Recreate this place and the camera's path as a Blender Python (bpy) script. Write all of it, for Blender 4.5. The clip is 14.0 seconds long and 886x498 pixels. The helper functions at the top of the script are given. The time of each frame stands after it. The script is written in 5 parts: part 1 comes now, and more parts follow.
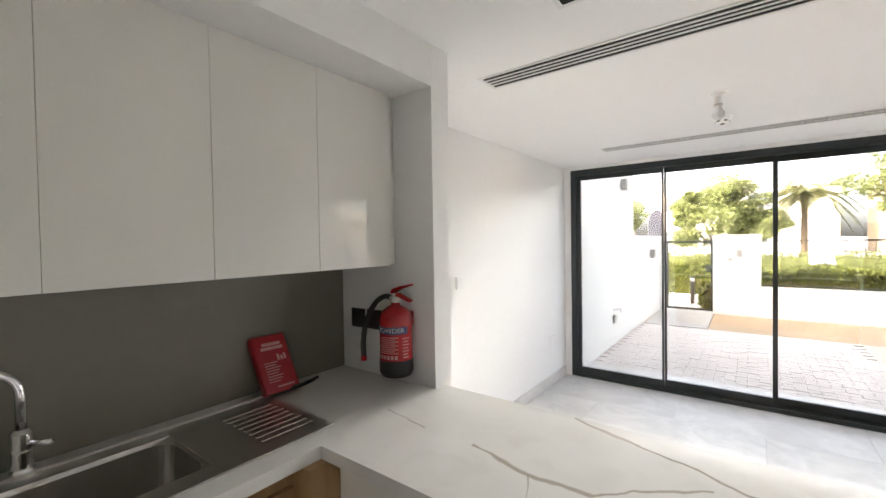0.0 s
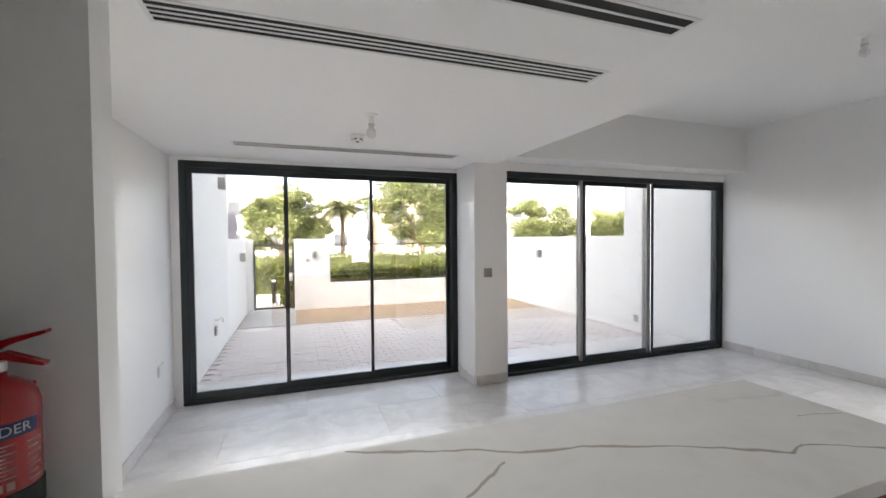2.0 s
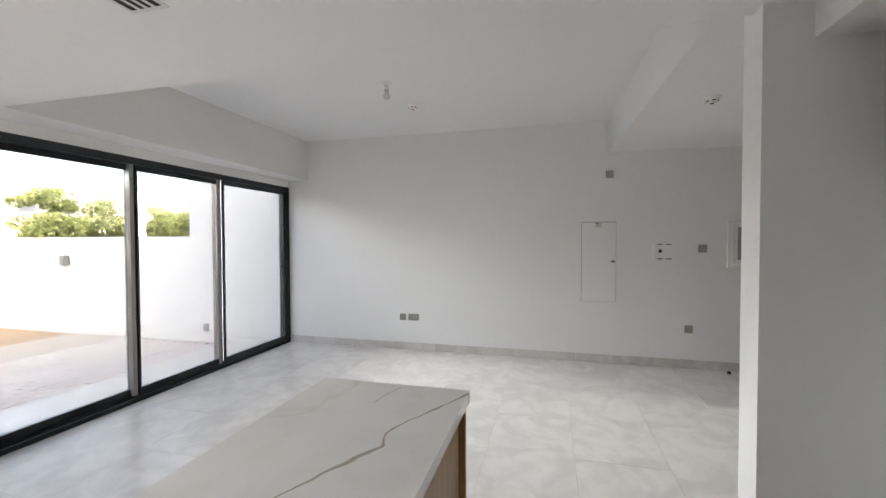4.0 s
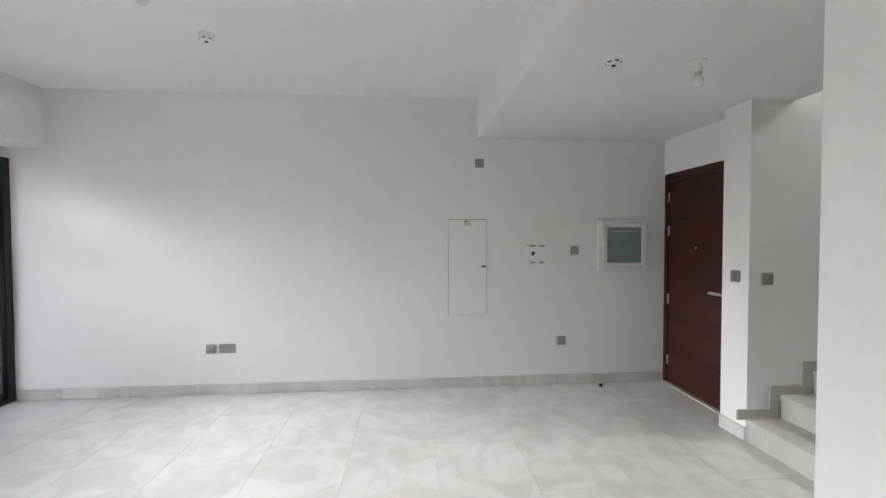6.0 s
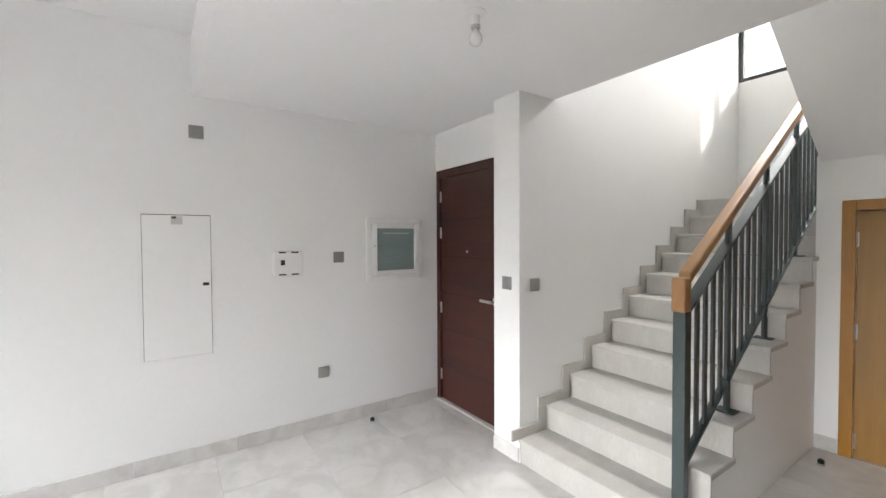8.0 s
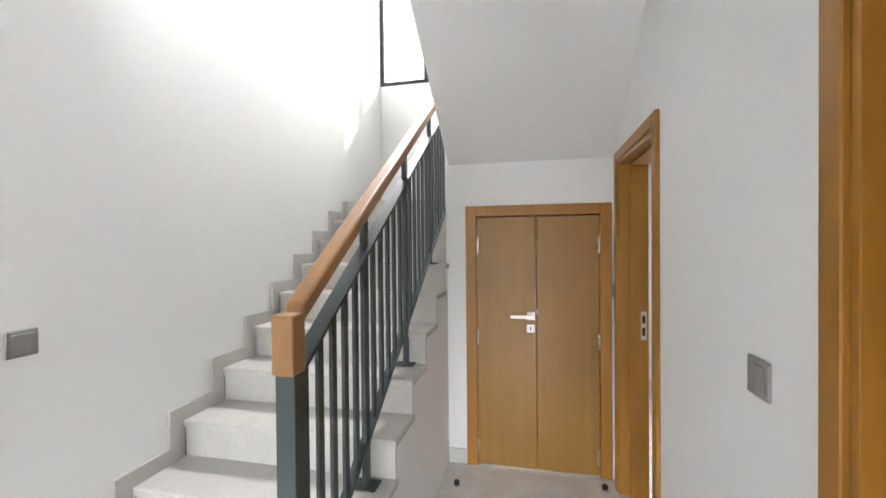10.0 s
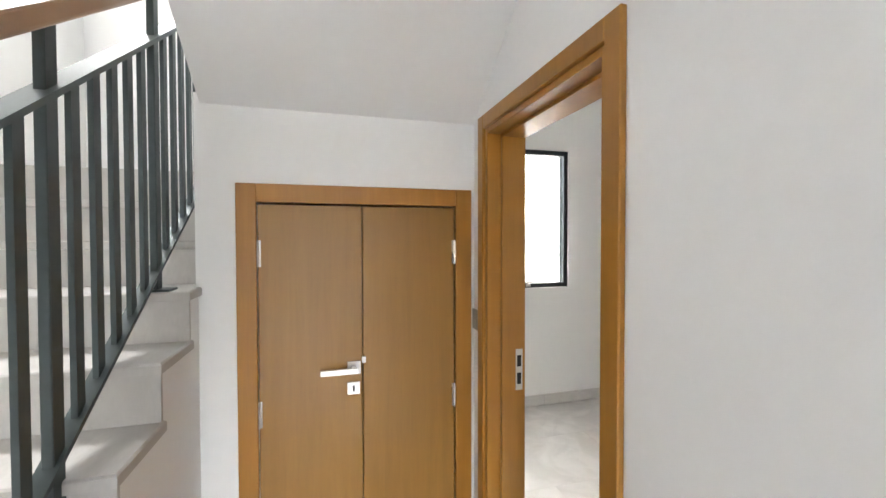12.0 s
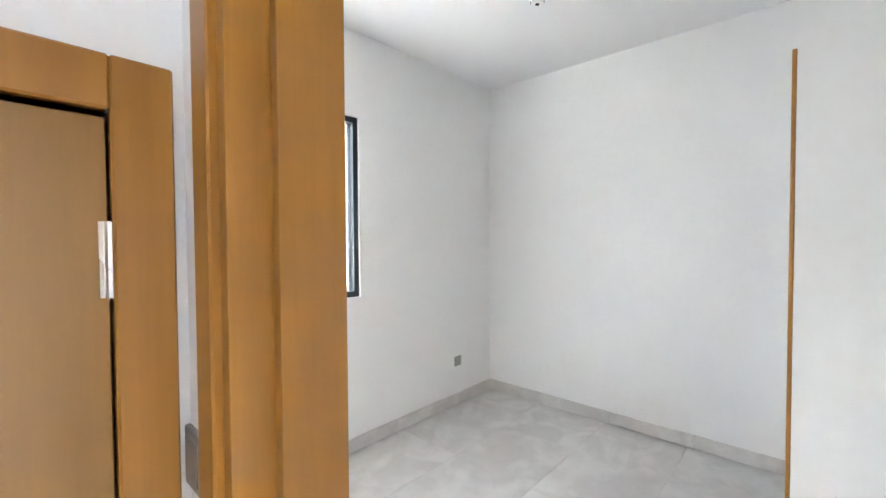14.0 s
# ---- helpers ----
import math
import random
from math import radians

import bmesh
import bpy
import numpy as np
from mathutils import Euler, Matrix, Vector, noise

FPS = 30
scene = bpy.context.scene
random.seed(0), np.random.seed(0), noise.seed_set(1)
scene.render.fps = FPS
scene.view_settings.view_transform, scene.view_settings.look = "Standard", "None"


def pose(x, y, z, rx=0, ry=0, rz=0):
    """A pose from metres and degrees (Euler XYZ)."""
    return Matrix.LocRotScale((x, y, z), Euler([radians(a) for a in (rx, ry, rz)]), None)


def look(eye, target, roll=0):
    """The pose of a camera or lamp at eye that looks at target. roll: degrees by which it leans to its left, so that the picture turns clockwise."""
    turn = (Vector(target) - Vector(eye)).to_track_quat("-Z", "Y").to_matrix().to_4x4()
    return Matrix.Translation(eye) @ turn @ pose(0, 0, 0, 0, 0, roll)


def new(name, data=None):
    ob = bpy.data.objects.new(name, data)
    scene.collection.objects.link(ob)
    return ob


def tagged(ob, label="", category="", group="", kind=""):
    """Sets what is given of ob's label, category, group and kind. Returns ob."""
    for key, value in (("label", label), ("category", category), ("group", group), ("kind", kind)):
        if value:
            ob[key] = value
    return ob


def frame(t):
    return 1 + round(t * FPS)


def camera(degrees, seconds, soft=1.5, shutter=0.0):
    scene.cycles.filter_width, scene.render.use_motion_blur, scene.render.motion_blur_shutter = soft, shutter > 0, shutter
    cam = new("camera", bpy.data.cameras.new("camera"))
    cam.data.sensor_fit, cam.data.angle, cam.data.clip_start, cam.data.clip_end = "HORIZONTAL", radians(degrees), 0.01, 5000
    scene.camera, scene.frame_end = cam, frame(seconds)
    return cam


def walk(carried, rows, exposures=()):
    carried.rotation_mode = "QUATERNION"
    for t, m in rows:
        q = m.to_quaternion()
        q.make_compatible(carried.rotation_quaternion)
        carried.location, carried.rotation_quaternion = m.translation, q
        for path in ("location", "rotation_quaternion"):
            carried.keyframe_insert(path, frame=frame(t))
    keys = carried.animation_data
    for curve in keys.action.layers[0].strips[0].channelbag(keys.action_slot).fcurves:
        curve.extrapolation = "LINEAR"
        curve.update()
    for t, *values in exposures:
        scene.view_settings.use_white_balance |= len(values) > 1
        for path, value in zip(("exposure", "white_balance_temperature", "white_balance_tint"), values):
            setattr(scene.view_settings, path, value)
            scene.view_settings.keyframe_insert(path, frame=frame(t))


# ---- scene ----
cam = camera(94.6, 14.0)
PATH = [
    (0, (-4.781, -4.373, 1.484), (-5.986, -2.777, 1.444), -0.9),
    (0.5, (-4.975, -4.345, 1.485), (-5.801, -2.524, 1.437), -0.7),
    (1, (-5.148, -4.301, 1.502), (-5.516, -2.336, 1.444), -0.5),
    (1.5, (-5.3, -4.278, 1.51), (-5.151, -2.284, 1.463), -0.5),
    (2, (-5.359, -4.221, 1.492), (-4.686, -2.338, 1.442), -0.5),
    (2.5, (-5.341, -4.127, 1.485), (-4.183, -2.497, 1.434), -0.4),
    (3, (-5.308, -4.042, 1.485), (-3.798, -2.731, 1.436), -0.4),
    (3.5, (-5.253, -3.969, 1.483), (-3.485, -3.035, 1.438), -0.3),
    (4, (-5.12, -3.943, 1.463), (-3.185, -3.44, 1.416), -0.2),
    (4.2, (-5.047, -3.941, 1.46), (-3.079, -3.585, 1.418), -0.3),
    (6.3, (-3.849, -3.948, 1.487), (-1.857, -4.119, 1.432), -0.3),
    (6.5, (-3.759, -3.987, 1.497), (-1.768, -4.169, 1.441), -0.5),
    (7, (-3.524, -4.059, 1.511), (-1.551, -4.379, 1.454), -0.5),
    (7.5, (-3.323, -4.204, 1.483), (-1.456, -4.919, 1.435), -0.3),
    (8, (-3.198, -4.437, 1.495), (-1.545, -5.561, 1.445), -0.3),
    (8.5, (-3.1, -4.693, 1.485), (-1.732, -6.152, 1.448), -0.3),
    (9, (-3.01, -4.95, 1.479), (-2.005, -6.679, 1.446), -0.3),
    (9.2, (-2.989, -5.065, 1.478), (-2.123, -6.867, 1.446), -0.4),
    (11.3, (-2.703, -6.193, 1.503), (-2.872, -8.185, 1.481), -0.3),
    (11.5, (-2.703, -6.294, 1.504), (-2.984, -8.274, 1.48), -0.3),
    (12, (-2.754, -6.57, 1.524), (-3.295, -8.495, 1.482), -0.1),
    (12.5, (-2.823, -6.841, 1.538), (-3.682, -8.646, 1.47), 0.3),
    (13, (-2.914, -7.118, 1.516), (-4.058, -8.757, 1.453), -0.2),
    (13.5, (-3.01, -7.327, 1.501), (-4.342, -8.817, 1.445), -0.2),
    (14, (-3.171, -7.557, 1.501), (-4.652, -8.901, 1.448), -0.3),
]
walk(cam, [(t, look(eye, target, roll)) for t, eye, target, roll in PATH], [
    (0.0, 4.6, 7000, 10), (1.0, 4.25, 6800, 10), (2.0, 4.0, 6600, 10), (3.0, 3.93, 6500, 10), (4.0, 4.17, 6650, 10),
    (6.5, 4.55, 6600, 10), (7.5, 4.95, 6600, 10), (8.5, 5.35, 6500, 10), (9.0, 5.5, 6400, 10), (11.5, 5.6, 6450, 10), (12.0, 5.85, 6450, 10),
    (12.5, 6.1, 6400, 10), (13.0, 6.2, 6500, 10), (13.5, 6.25, 6800, 10), (14.0, 6.4, 6000, 10)])


# ---- world and sun ----
SUN_EL, SUN_TO = radians(38), Vector((0.95, 1.0, -1.06)).normalized()
world = bpy.data.worlds.new("world")
scene.world = world
world.use_nodes = True
wn = world.node_tree
sky = wn.nodes.new("ShaderNodeTexSky")
sky.sky_type, sky.sun_disc = "NISHITA", False
sky.sun_elevation, sky.sun_rotation = SUN_EL, math.atan2(-0.95, -1.0)
sky.air_density, sky.dust_density, sky.ozone_density = 0.7, 5.0, 0.6
haze = wn.nodes.new("ShaderNodeHueSaturation")
haze.inputs["Saturation"].default_value = 0.5
wn.links.new(sky.outputs[0], haze.inputs["Color"])
wn.links.new(haze.outputs[0], wn.nodes["Background"].inputs[0])
wn.nodes["Background"].inputs[1].default_value = 0.15
sun = new("sun", bpy.data.lights.new("sun", "SUN"))
sun.data.energy, sun.data.angle, sun.data.color = 1.5, radians(0.8), (1.0, 0.94, 0.85)
sun.matrix_world = SUN_TO.to_track_quat("-Z", "Y").to_matrix().to_4x4()


def window_fill(name, m, sx, sy, watts, color=(1, 1, 1), spread=180):
    """Added area lamp at or near a window, in place of sky light."""
    ob = new(name, bpy.data.lights.new(name, "AREA"))
    ob.data.shape, ob.data.size, ob.data.size_y, ob.data.energy, ob.data.color = "RECTANGLE", sx, sy, watts, color
    ob.data.spread = radians(spread)
    ob.matrix_world = m
    return ob


# Added lamp strips outside the panes, aimed in to brighten the rooms.
for z, w in ((2.04, 0.95), (1.42, 0.64), (0.80, 0.12)):
    window_fill("sky_fill_dining", pose(-5.01, 0.19, z, -64, 0, 0), 2.3, 0.10, w, (0.955, 0.975, 1.0), spread=50)
    window_fill("sky_fill_living", pose(-1.66, -0.15, z, -64, 0, 0), 2.9, 0.10, w * 0.95, (0.955, 0.975, 1.0), spread=50)
# Added lamp inside the stairwell, above view, brightening stairs and hall.
window_fill("sky_fill_landing", pose(-1.79, -9.55, 4.75, 45, 0, 0), 0.95, 0.5, 0.8, spread=72)
# Added upright lamp before the landing panes, for the stair walls.
window_fill("sky_fill_landing_side", pose(-1.79, -9.764, 4.325, 90, 0, 0), 0.95, 2.16, 0.22)
# Added lamp in front of the bedroom pane.
window_fill("sky_fill_bedroom", pose(-4.51, -9.985, 1.72, 90, 0, 0), 0.73, 1.17, 0.10, (0.98, 0.99, 1.0))


# ---- materials ----
def nd(nt, kind, **values):
    n = nt.nodes.new(kind)
    for k, v in values.items():
        n.inputs[k.replace("_", " ")].default_value = v
    return n


def coords(nt, scale=(1, 1, 1), rnd=0.0):
    """World position, stretched, and shifted piece by piece where rnd is given."""
    geo = nt.nodes.new("ShaderNodeNewGeometry")
    mp = nt.nodes.new("ShaderNodeMapping")
    mp.inputs["Scale"].default_value = scale
    nt.links.new(geo.outputs["Position"], mp.inputs["Vector"])
    if rnd:
        info = nt.nodes.new("ShaderNodeObjectInfo")
        mul = nt.nodes.new("ShaderNodeMath")
        mul.operation = "MULTIPLY"
        mul.inputs[1].default_value = rnd
        nt.links.new(info.outputs["Random"], mul.inputs[0])
        nt.links.new(mul.outputs[0], mp.inputs["Location"])
    return mp.outputs[0]


def mix(nt, fac, a, b):
    """A colour mix; a and b are colours or sockets."""
    m = nt.nodes.new("ShaderNodeMix")
    m.data_type = "RGBA"
    for sock, v in ((m.inputs[6], a), (m.inputs[7], b)):
        if isinstance(v, tuple):
            sock.default_value = (*v, 1)
        else:
            nt.links.new(v, sock)
    if isinstance(fac, float):
        m.inputs[0].default_value = fac
    else:
        nt.links.new(fac, m.inputs[0])
    return m.outputs[2]


def ramp(nt, src, lo, hi):
    r = nt.nodes.new("ShaderNodeMapRange")
    r.inputs[1].default_value, r.inputs[2].default_value = lo, hi
    nt.links.new(src, r.inputs[0])
    return r.outputs[0]


def noisy(nt, vec, scale, detail=3.0, distort=0.0):
    n = nd(nt, "ShaderNodeTexNoise", Scale=scale, Detail=detail, Distortion=distort)
    nt.links.new(vec, n.inputs["Vector"])
    return n.outputs["Fac"]


def shade(c, k):
    return tuple(min(1.0, v * k) for v in c)


def mat(name, col, rough=0.5, metal=0.0, var=0.06, scale=2.0, fine=40.0, bump=0.0, bscale=80.0, stretch=(1, 1, 1), rnd=0.0, rvar=0.08, coat=0.0):
    """Paint, metal, plastic or stone: cloudy at one scale, grainy at another."""
    m = bpy.data.materials.new(name)
    m.use_nodes = True
    nt = m.node_tree
    b = nt.nodes["Principled BSDF"]
    vec = coords(nt, stretch, rnd)
    big, small = noisy(nt, vec, scale), noisy(nt, vec, fine, 2.0)
    c = mix(nt, ramp(nt, big, 0.3, 0.7), shade(col, 1 - var), shade(col, 1 + var))
    c = mix(nt, ramp(nt, small, 0.35, 0.65), c, mix(nt, 0.5, c, shade(col, 1 - 1.6 * var)))
    nt.links.new(c, b.inputs["Base Color"])
    r = nt.nodes.new("ShaderNodeMapRange")
    r.inputs[3].default_value, r.inputs[4].default_value = max(0.02, rough - rvar), min(1, rough + rvar)
    nt.links.new(big, r.inputs[0])
    nt.links.new(r.outputs[0], b.inputs["Roughness"])
    b.inputs["Metallic"].default_value = metal
    b.inputs["Coat Weight"].default_value = coat
    if bump:
        bp = nd(nt, "ShaderNodeBump", Strength=bump, Distance=0.002)
        nt.links.new(noisy(nt, vec, bscale, 4.0), bp.inputs["Height"])
        nt.links.new(bp.outputs[0], b.inputs["Normal"])
    return m


def wood(name, a, b_col, rough=0.42, stretch=(14, 14, 0.9), coat=0.15):
    m = bpy.data.materials.new(name)
    m.use_nodes = True
    nt = m.node_tree
    b = nt.nodes["Principled BSDF"]
    vec = coords(nt, stretch, 7.0)
    g = noisy(nt, vec, 1.2, 6.0, 0.9)
    fine = noisy(nt, vec, 9.0, 3.0)
    c = mix(nt, ramp(nt, g, 0.32, 0.7), a, b_col)
    c = mix(nt, ramp(nt, fine, 0.45, 0.75), c, mix(nt, 0.15, c, shade(a, 0.6)))
    cloud = noisy(nt, coords(nt), 1.7, 2.0)
    c = mix(nt, ramp(nt, cloud, 0.35, 0.75), c, mix(nt, 0.25, c, shade(b_col, 1.2)))
    nt.links.new(c, b.inputs["Base Color"])
    b.inputs["Roughness"].default_value, b.inputs["Coat Weight"].default_value = rough, coat
    b.inputs["Coat Roughness"].default_value = 0.3
    bp = nd(nt, "ShaderNodeBump", Strength=0.12, Distance=0.001)
    nt.links.new(fine, bp.inputs["Height"])
    nt.links.new(bp.outputs[0], b.inputs["Normal"])
    return m


def veined(name, base, cloud, vein, rough, vein_scale, width, amount, rnd=0.0, cloud_amt=0.5, mask=(0.48, 0.62), soft=(0.38, 0.68), cloud_scale=2.2):
    """Polished stone look: soft clouds and thin wandering veins."""
    m = bpy.data.materials.new(name)
    m.use_nodes = True
    nt = m.node_tree
    b = nt.nodes["Principled BSDF"]
    vec = coords(nt, (1, 1, 1), rnd)
    c = mix(nt, ramp(nt, noisy(nt, vec, cloud_scale, 5.0, 1.2), *soft), base, mix(nt, cloud_amt, base, cloud))
    c = mix(nt, ramp(nt, noisy(nt, vec, 9.0, 4.0, 0.6), 0.5, 0.75), c, mix(nt, 0.45, c, cloud))
    v = noisy(nt, vec, vein_scale, 4.0, 1.4)
    d = nt.nodes.new("ShaderNodeMath")
    d.operation = "SUBTRACT"
    d.inputs[1].default_value = 0.5
    nt.links.new(v, d.inputs[0])
    a = nt.nodes.new("ShaderNodeMath")
    a.operation = "ABSOLUTE"
    nt.links.new(d.outputs[0], a.inputs[0])
    line = nt.nodes.new("ShaderNodeMapRange")
    line.inputs[1].default_value, line.inputs[2].default_value = 0.0, width
    line.inputs[3].default_value, line.inputs[4].default_value = 1.0, 0.0
    nt.links.new(a.outputs[0], line.inputs[0])
    patch = ramp(nt, noisy(nt, vec, vein_scale * 0.8, 2.0), *mask)
    f = nt.nodes.new("ShaderNodeMath")
    f.operation = "MULTIPLY"
    nt.links.new(line.outputs[0], f.inputs[0])
    nt.links.new(patch, f.inputs[1])
    f2 = nt.nodes.new("ShaderNodeMath")
    f2.operation = "MULTIPLY"
    f2.inputs[1].default_value = amount
    nt.links.new(f.outputs[0], f2.inputs[0])
    c = mix(nt, f2.outputs[0], c, vein)
    nt.links.new(c, b.inputs["Base Color"])
    b.inputs["Roughness"].default_value = rough
    bp = nd(nt, "ShaderNodeBump", Strength=0.05, Distance=0.001)
    nt.links.new(noisy(nt, vec, 30.0, 3.0), bp.inputs["Height"])
    nt.links.new(bp.outputs[0], b.inputs["Normal"])
    return m


WALL = mat("white_wall_paint", (0.86, 0.86, 0.85), 0.65, var=0.012, scale=0.7, fine=25, bump=0.08, bscale=220)
CEIL = mat("white_ceiling_paint", (0.86, 0.86, 0.86), 0.75, var=0.012, scale=0.5, fine=20, bump=0.05, bscale=200)
RENDER = mat("exterior_render", (0.82, 0.81, 0.785), 0.85, var=0.02, scale=0.6, fine=18, bump=0.04, bscale=220)
TILE = veined("porcelain_floor_tile", (0.70, 0.68, 0.655), (0.53, 0.51, 0.485), (0.50, 0.48, 0.455), 0.28, 1.6, 0.05, 0.25, rnd=60.0, soft=(0.42, 0.60), cloud_scale=3.0, cloud_amt=0.6)
GROUT = mat("grout", (0.60, 0.585, 0.56), 0.9, var=0.05)
STEP = mat("stair_tile", (0.52, 0.50, 0.47), 0.5, var=0.08, scale=3, fine=24, bump=0.1, bscale=60, stretch=(3, 1, 1), rnd=20)
QUARTZ = veined("quartz_worktop", (0.73, 0.715, 0.685), (0.63, 0.605, 0.57), (0.27, 0.20, 0.13), 0.10, 0.6, 0.009, 0.25, cloud_amt=0.35, mask=(0.40, 0.5))


def add_vein(m, line, width, col, amount, wobble=0.035):
    """A brown vein across a slab: line gives the (x, y) bends of its run, west to east."""
    nt = m.node_tree
    b = nt.nodes["Principled BSDF"]
    under = b.inputs["Base Color"].links[0].from_socket
    pos = nt.nodes.new("ShaderNodeNewGeometry").outputs["Position"]
    nz = nd(nt, "ShaderNodeTexNoise", Scale=9.0, Detail=5.0)
    nt.links.new(pos, nz.inputs["Vector"])
    sh = nt.nodes.new("ShaderNodeVectorMath")
    sh.operation = "MULTIPLY_ADD"
    sh.inputs[1].default_value, sh.inputs[2].default_value = (wobble,) * 3, (-wobble / 2,) * 3
    nt.links.new(nz.outputs["Color"], sh.inputs[0])
    ad = nt.nodes.new("ShaderNodeVectorMath")
    nt.links.new(pos, ad.inputs[0])
    nt.links.new(sh.outputs[0], ad.inputs[1])
    sp = nt.nodes.new("ShaderNodeSeparateXYZ")
    nt.links.new(ad.outputs[0], sp.inputs[0])
    x0, x1 = line[0][0], line[-1][0]
    t = nt.nodes.new("ShaderNodeMapRange")
    t.inputs[1].default_value, t.inputs[2].default_value = x0, x1
    nt.links.new(sp.outputs[0], t.inputs[0])
    cr = nt.nodes.new("ShaderNodeValToRGB")
    el = cr.color_ramp.elements
    for k, (x, y) in enumerate(line):
        e = el[0] if k == 0 else el[len(el) - 1] if k == len(line) - 1 else el.new((x - x0) / (x1 - x0))
        e.position, e.color = (x - x0) / (x1 - x0), (-y / 6,) * 3 + (1,)
    nt.links.new(t.outputs[0], cr.inputs[0])

    def op(kind, p, q):
        n = nt.nodes.new("ShaderNodeMath")
        n.operation = kind
        for k, v in enumerate((p, q)):
            if isinstance(v, float):
                n.inputs[k].default_value = v
            else:
                nt.links.new(v, n.inputs[k])
        return n.outputs[0]

    d = op("ABSOLUTE", op("ADD", op("MULTIPLY", cr.outputs[0], 6.0), sp.outputs[1]), 0.0)
    wide = nt.nodes.new("ShaderNodeMapRange")
    wide.inputs[1].default_value, wide.inputs[2].default_value = 0.35, 0.65
    wide.inputs[3].default_value, wide.inputs[4].default_value = width * 0.35, width
    nt.links.new(noisy(nt, pos, 7.0, 3.0), wide.inputs[0])
    f = op("SUBTRACT", 1.0, op("DIVIDE", d, wide.outputs[0]))
    f = op("MULTIPLY", op("MINIMUM", op("MAXIMUM", op("MULTIPLY", f, 1.6), 0.0), 1.0), amount)
    inside = op("MULTIPLY", op("GREATER_THAN", sp.outputs[0], x0), op("LESS_THAN", sp.outputs[0], x1))
    nt.links.new(mix(nt, op("MULTIPLY", f, inside), under, col), b.inputs["Base Color"])


VEIN = (0.30, 0.25, 0.19)
add_vein(QUARTZ, [(-5.24, -3.07), (-5.03, -3.147), (-4.885, -3.19), (-4.79, -3.24), (-4.61, -3.275), (-4.456, -3.33), (-4.34, -3.37), (-4.10, -3.496), (-4.02, -3.48), (-3.82, -3.58), (-3.63, -3.68)], 0.012, VEIN, 0.8)
add_vein(QUARTZ, [(-5.42, -3.405), (-5.328, -3.428), (-5.198, -3.452), (-5.155, -3.446), (-5.066, -3.445), (-5.0, -3.375), (-4.92, -3.315), (-4.845, -3.275)], 0.012, VEIN, 0.75)
add_vein(QUARTZ, [(-5.225, -3.45), (-5.205, -3.49), (-5.185, -3.545)], 0.009, VEIN, 0.6, 0.012)
add_vein(QUARTZ, [(-5.79, -3.367), (-5.705, -3.384), (-5.593, -3.40)], 0.006, VEIN, 0.6)
add_vein(QUARTZ, [(-3.82, -3.36), (-3.74, -3.37), (-3.66, -3.40)], 0.008, VEIN, 0.7)
ANTHRA = mat("anthracite_aluminium", (0.028, 0.036, 0.038), 0.38, 0.3, var=0.08, fine=90, bump=0.03, bscale=300)
RAILM = mat("grey_green_steel_paint", (0.052, 0.070, 0.070), 0.42, 0.2, var=0.08, fine=60, bump=0.04, bscale=200)
OAK = wood("honey_wood_veneer", (0.26, 0.128, 0.019), (0.315, 0.158, 0.026), 0.40)
OAKH = wood("honey_wood_rail", (0.31, 0.150, 0.050), (0.41, 0.215, 0.080), 0.38, stretch=(14, 1.2, 1.8))
OAKT = wood("honey_wood_trim", (0.325, 0.140, 0.016), (0.385, 0.175, 0.023), 0.38)
MAHOG = wood("mahogany_veneer", (0.030, 0.005, 0.0024), (0.05, 0.0085, 0.0038), 0.46, stretch=(1.2, 1.2, 10), coat=0.0)
KWOOD = wood("kitchen_wood_laminate", (0.34, 0.20, 0.09), (0.44, 0.28, 0.14), 0.5)
GLOSS = mat("gloss_white_lacquer", (0.78, 0.76, 0.71), 0.12, var=0.012, scale=1.0, fine=12, coat=0.6, rvar=0.02)
SPLASH = mat("grey_splashback_panel", (0.215, 0.204, 0.168), 0.30, var=0.05, scale=1.3, fine=20)
STEEL = mat("brushed_steel", (0.56, 0.54, 0.51), 0.33, 1.0, var=0.03, scale=4, fine=120, rvar=0.03)
CHROME = mat("chrome", (0.75, 0.75, 0.76), 0.09, 1.0, var=0.02)
NICKEL = mat("satin_nickel", (0.60, 0.58, 0.55), 0.30, 1.0, var=0.05)
PLATE = mat("grey_metal_faceplate", (0.34, 0.33, 0.31), 0.40, 0.4, var=0.06, fine=80)
DPLATE = mat("dark_grey_faceplate", (0.035, 0.035, 0.034), 0.42, 0.2, var=0.08, fine=80)
WPLAST = mat("white_plastic", (0.85, 0.85, 0.84), 0.40, var=0.02)
BLACK = mat("black_rubber", (0.014, 0.014, 0.014), 0.55, var=0.15, fine=60)
# Near-black: painted shade in slots, gaps and holes, and dark plastic.
DARK = mat("shade_and_dark_plastic", (0.02, 0.02, 0.02), 0.8, var=0.1)
RED = mat("red_enamel", (0.38, 0.008, 0.012), 0.25, var=0.06, coat=0.4)
REDP = mat("red_plastic", (0.36, 0.012, 0.02), 0.42, var=0.06)
BLUE = mat("blue_label", (0.012, 0.022, 0.12), 0.45, var=0.06)
LABEL = mat("pale_print", (0.62, 0.60, 0.58), 0.5, var=0.06)
PRINT = mat("pale_red_print", (0.56, 0.30, 0.29), 0.5, var=0.08)
ALU = mat("white_aluminium_grille", (0.74, 0.74, 0.73), 0.4, 0.1, var=0.02)


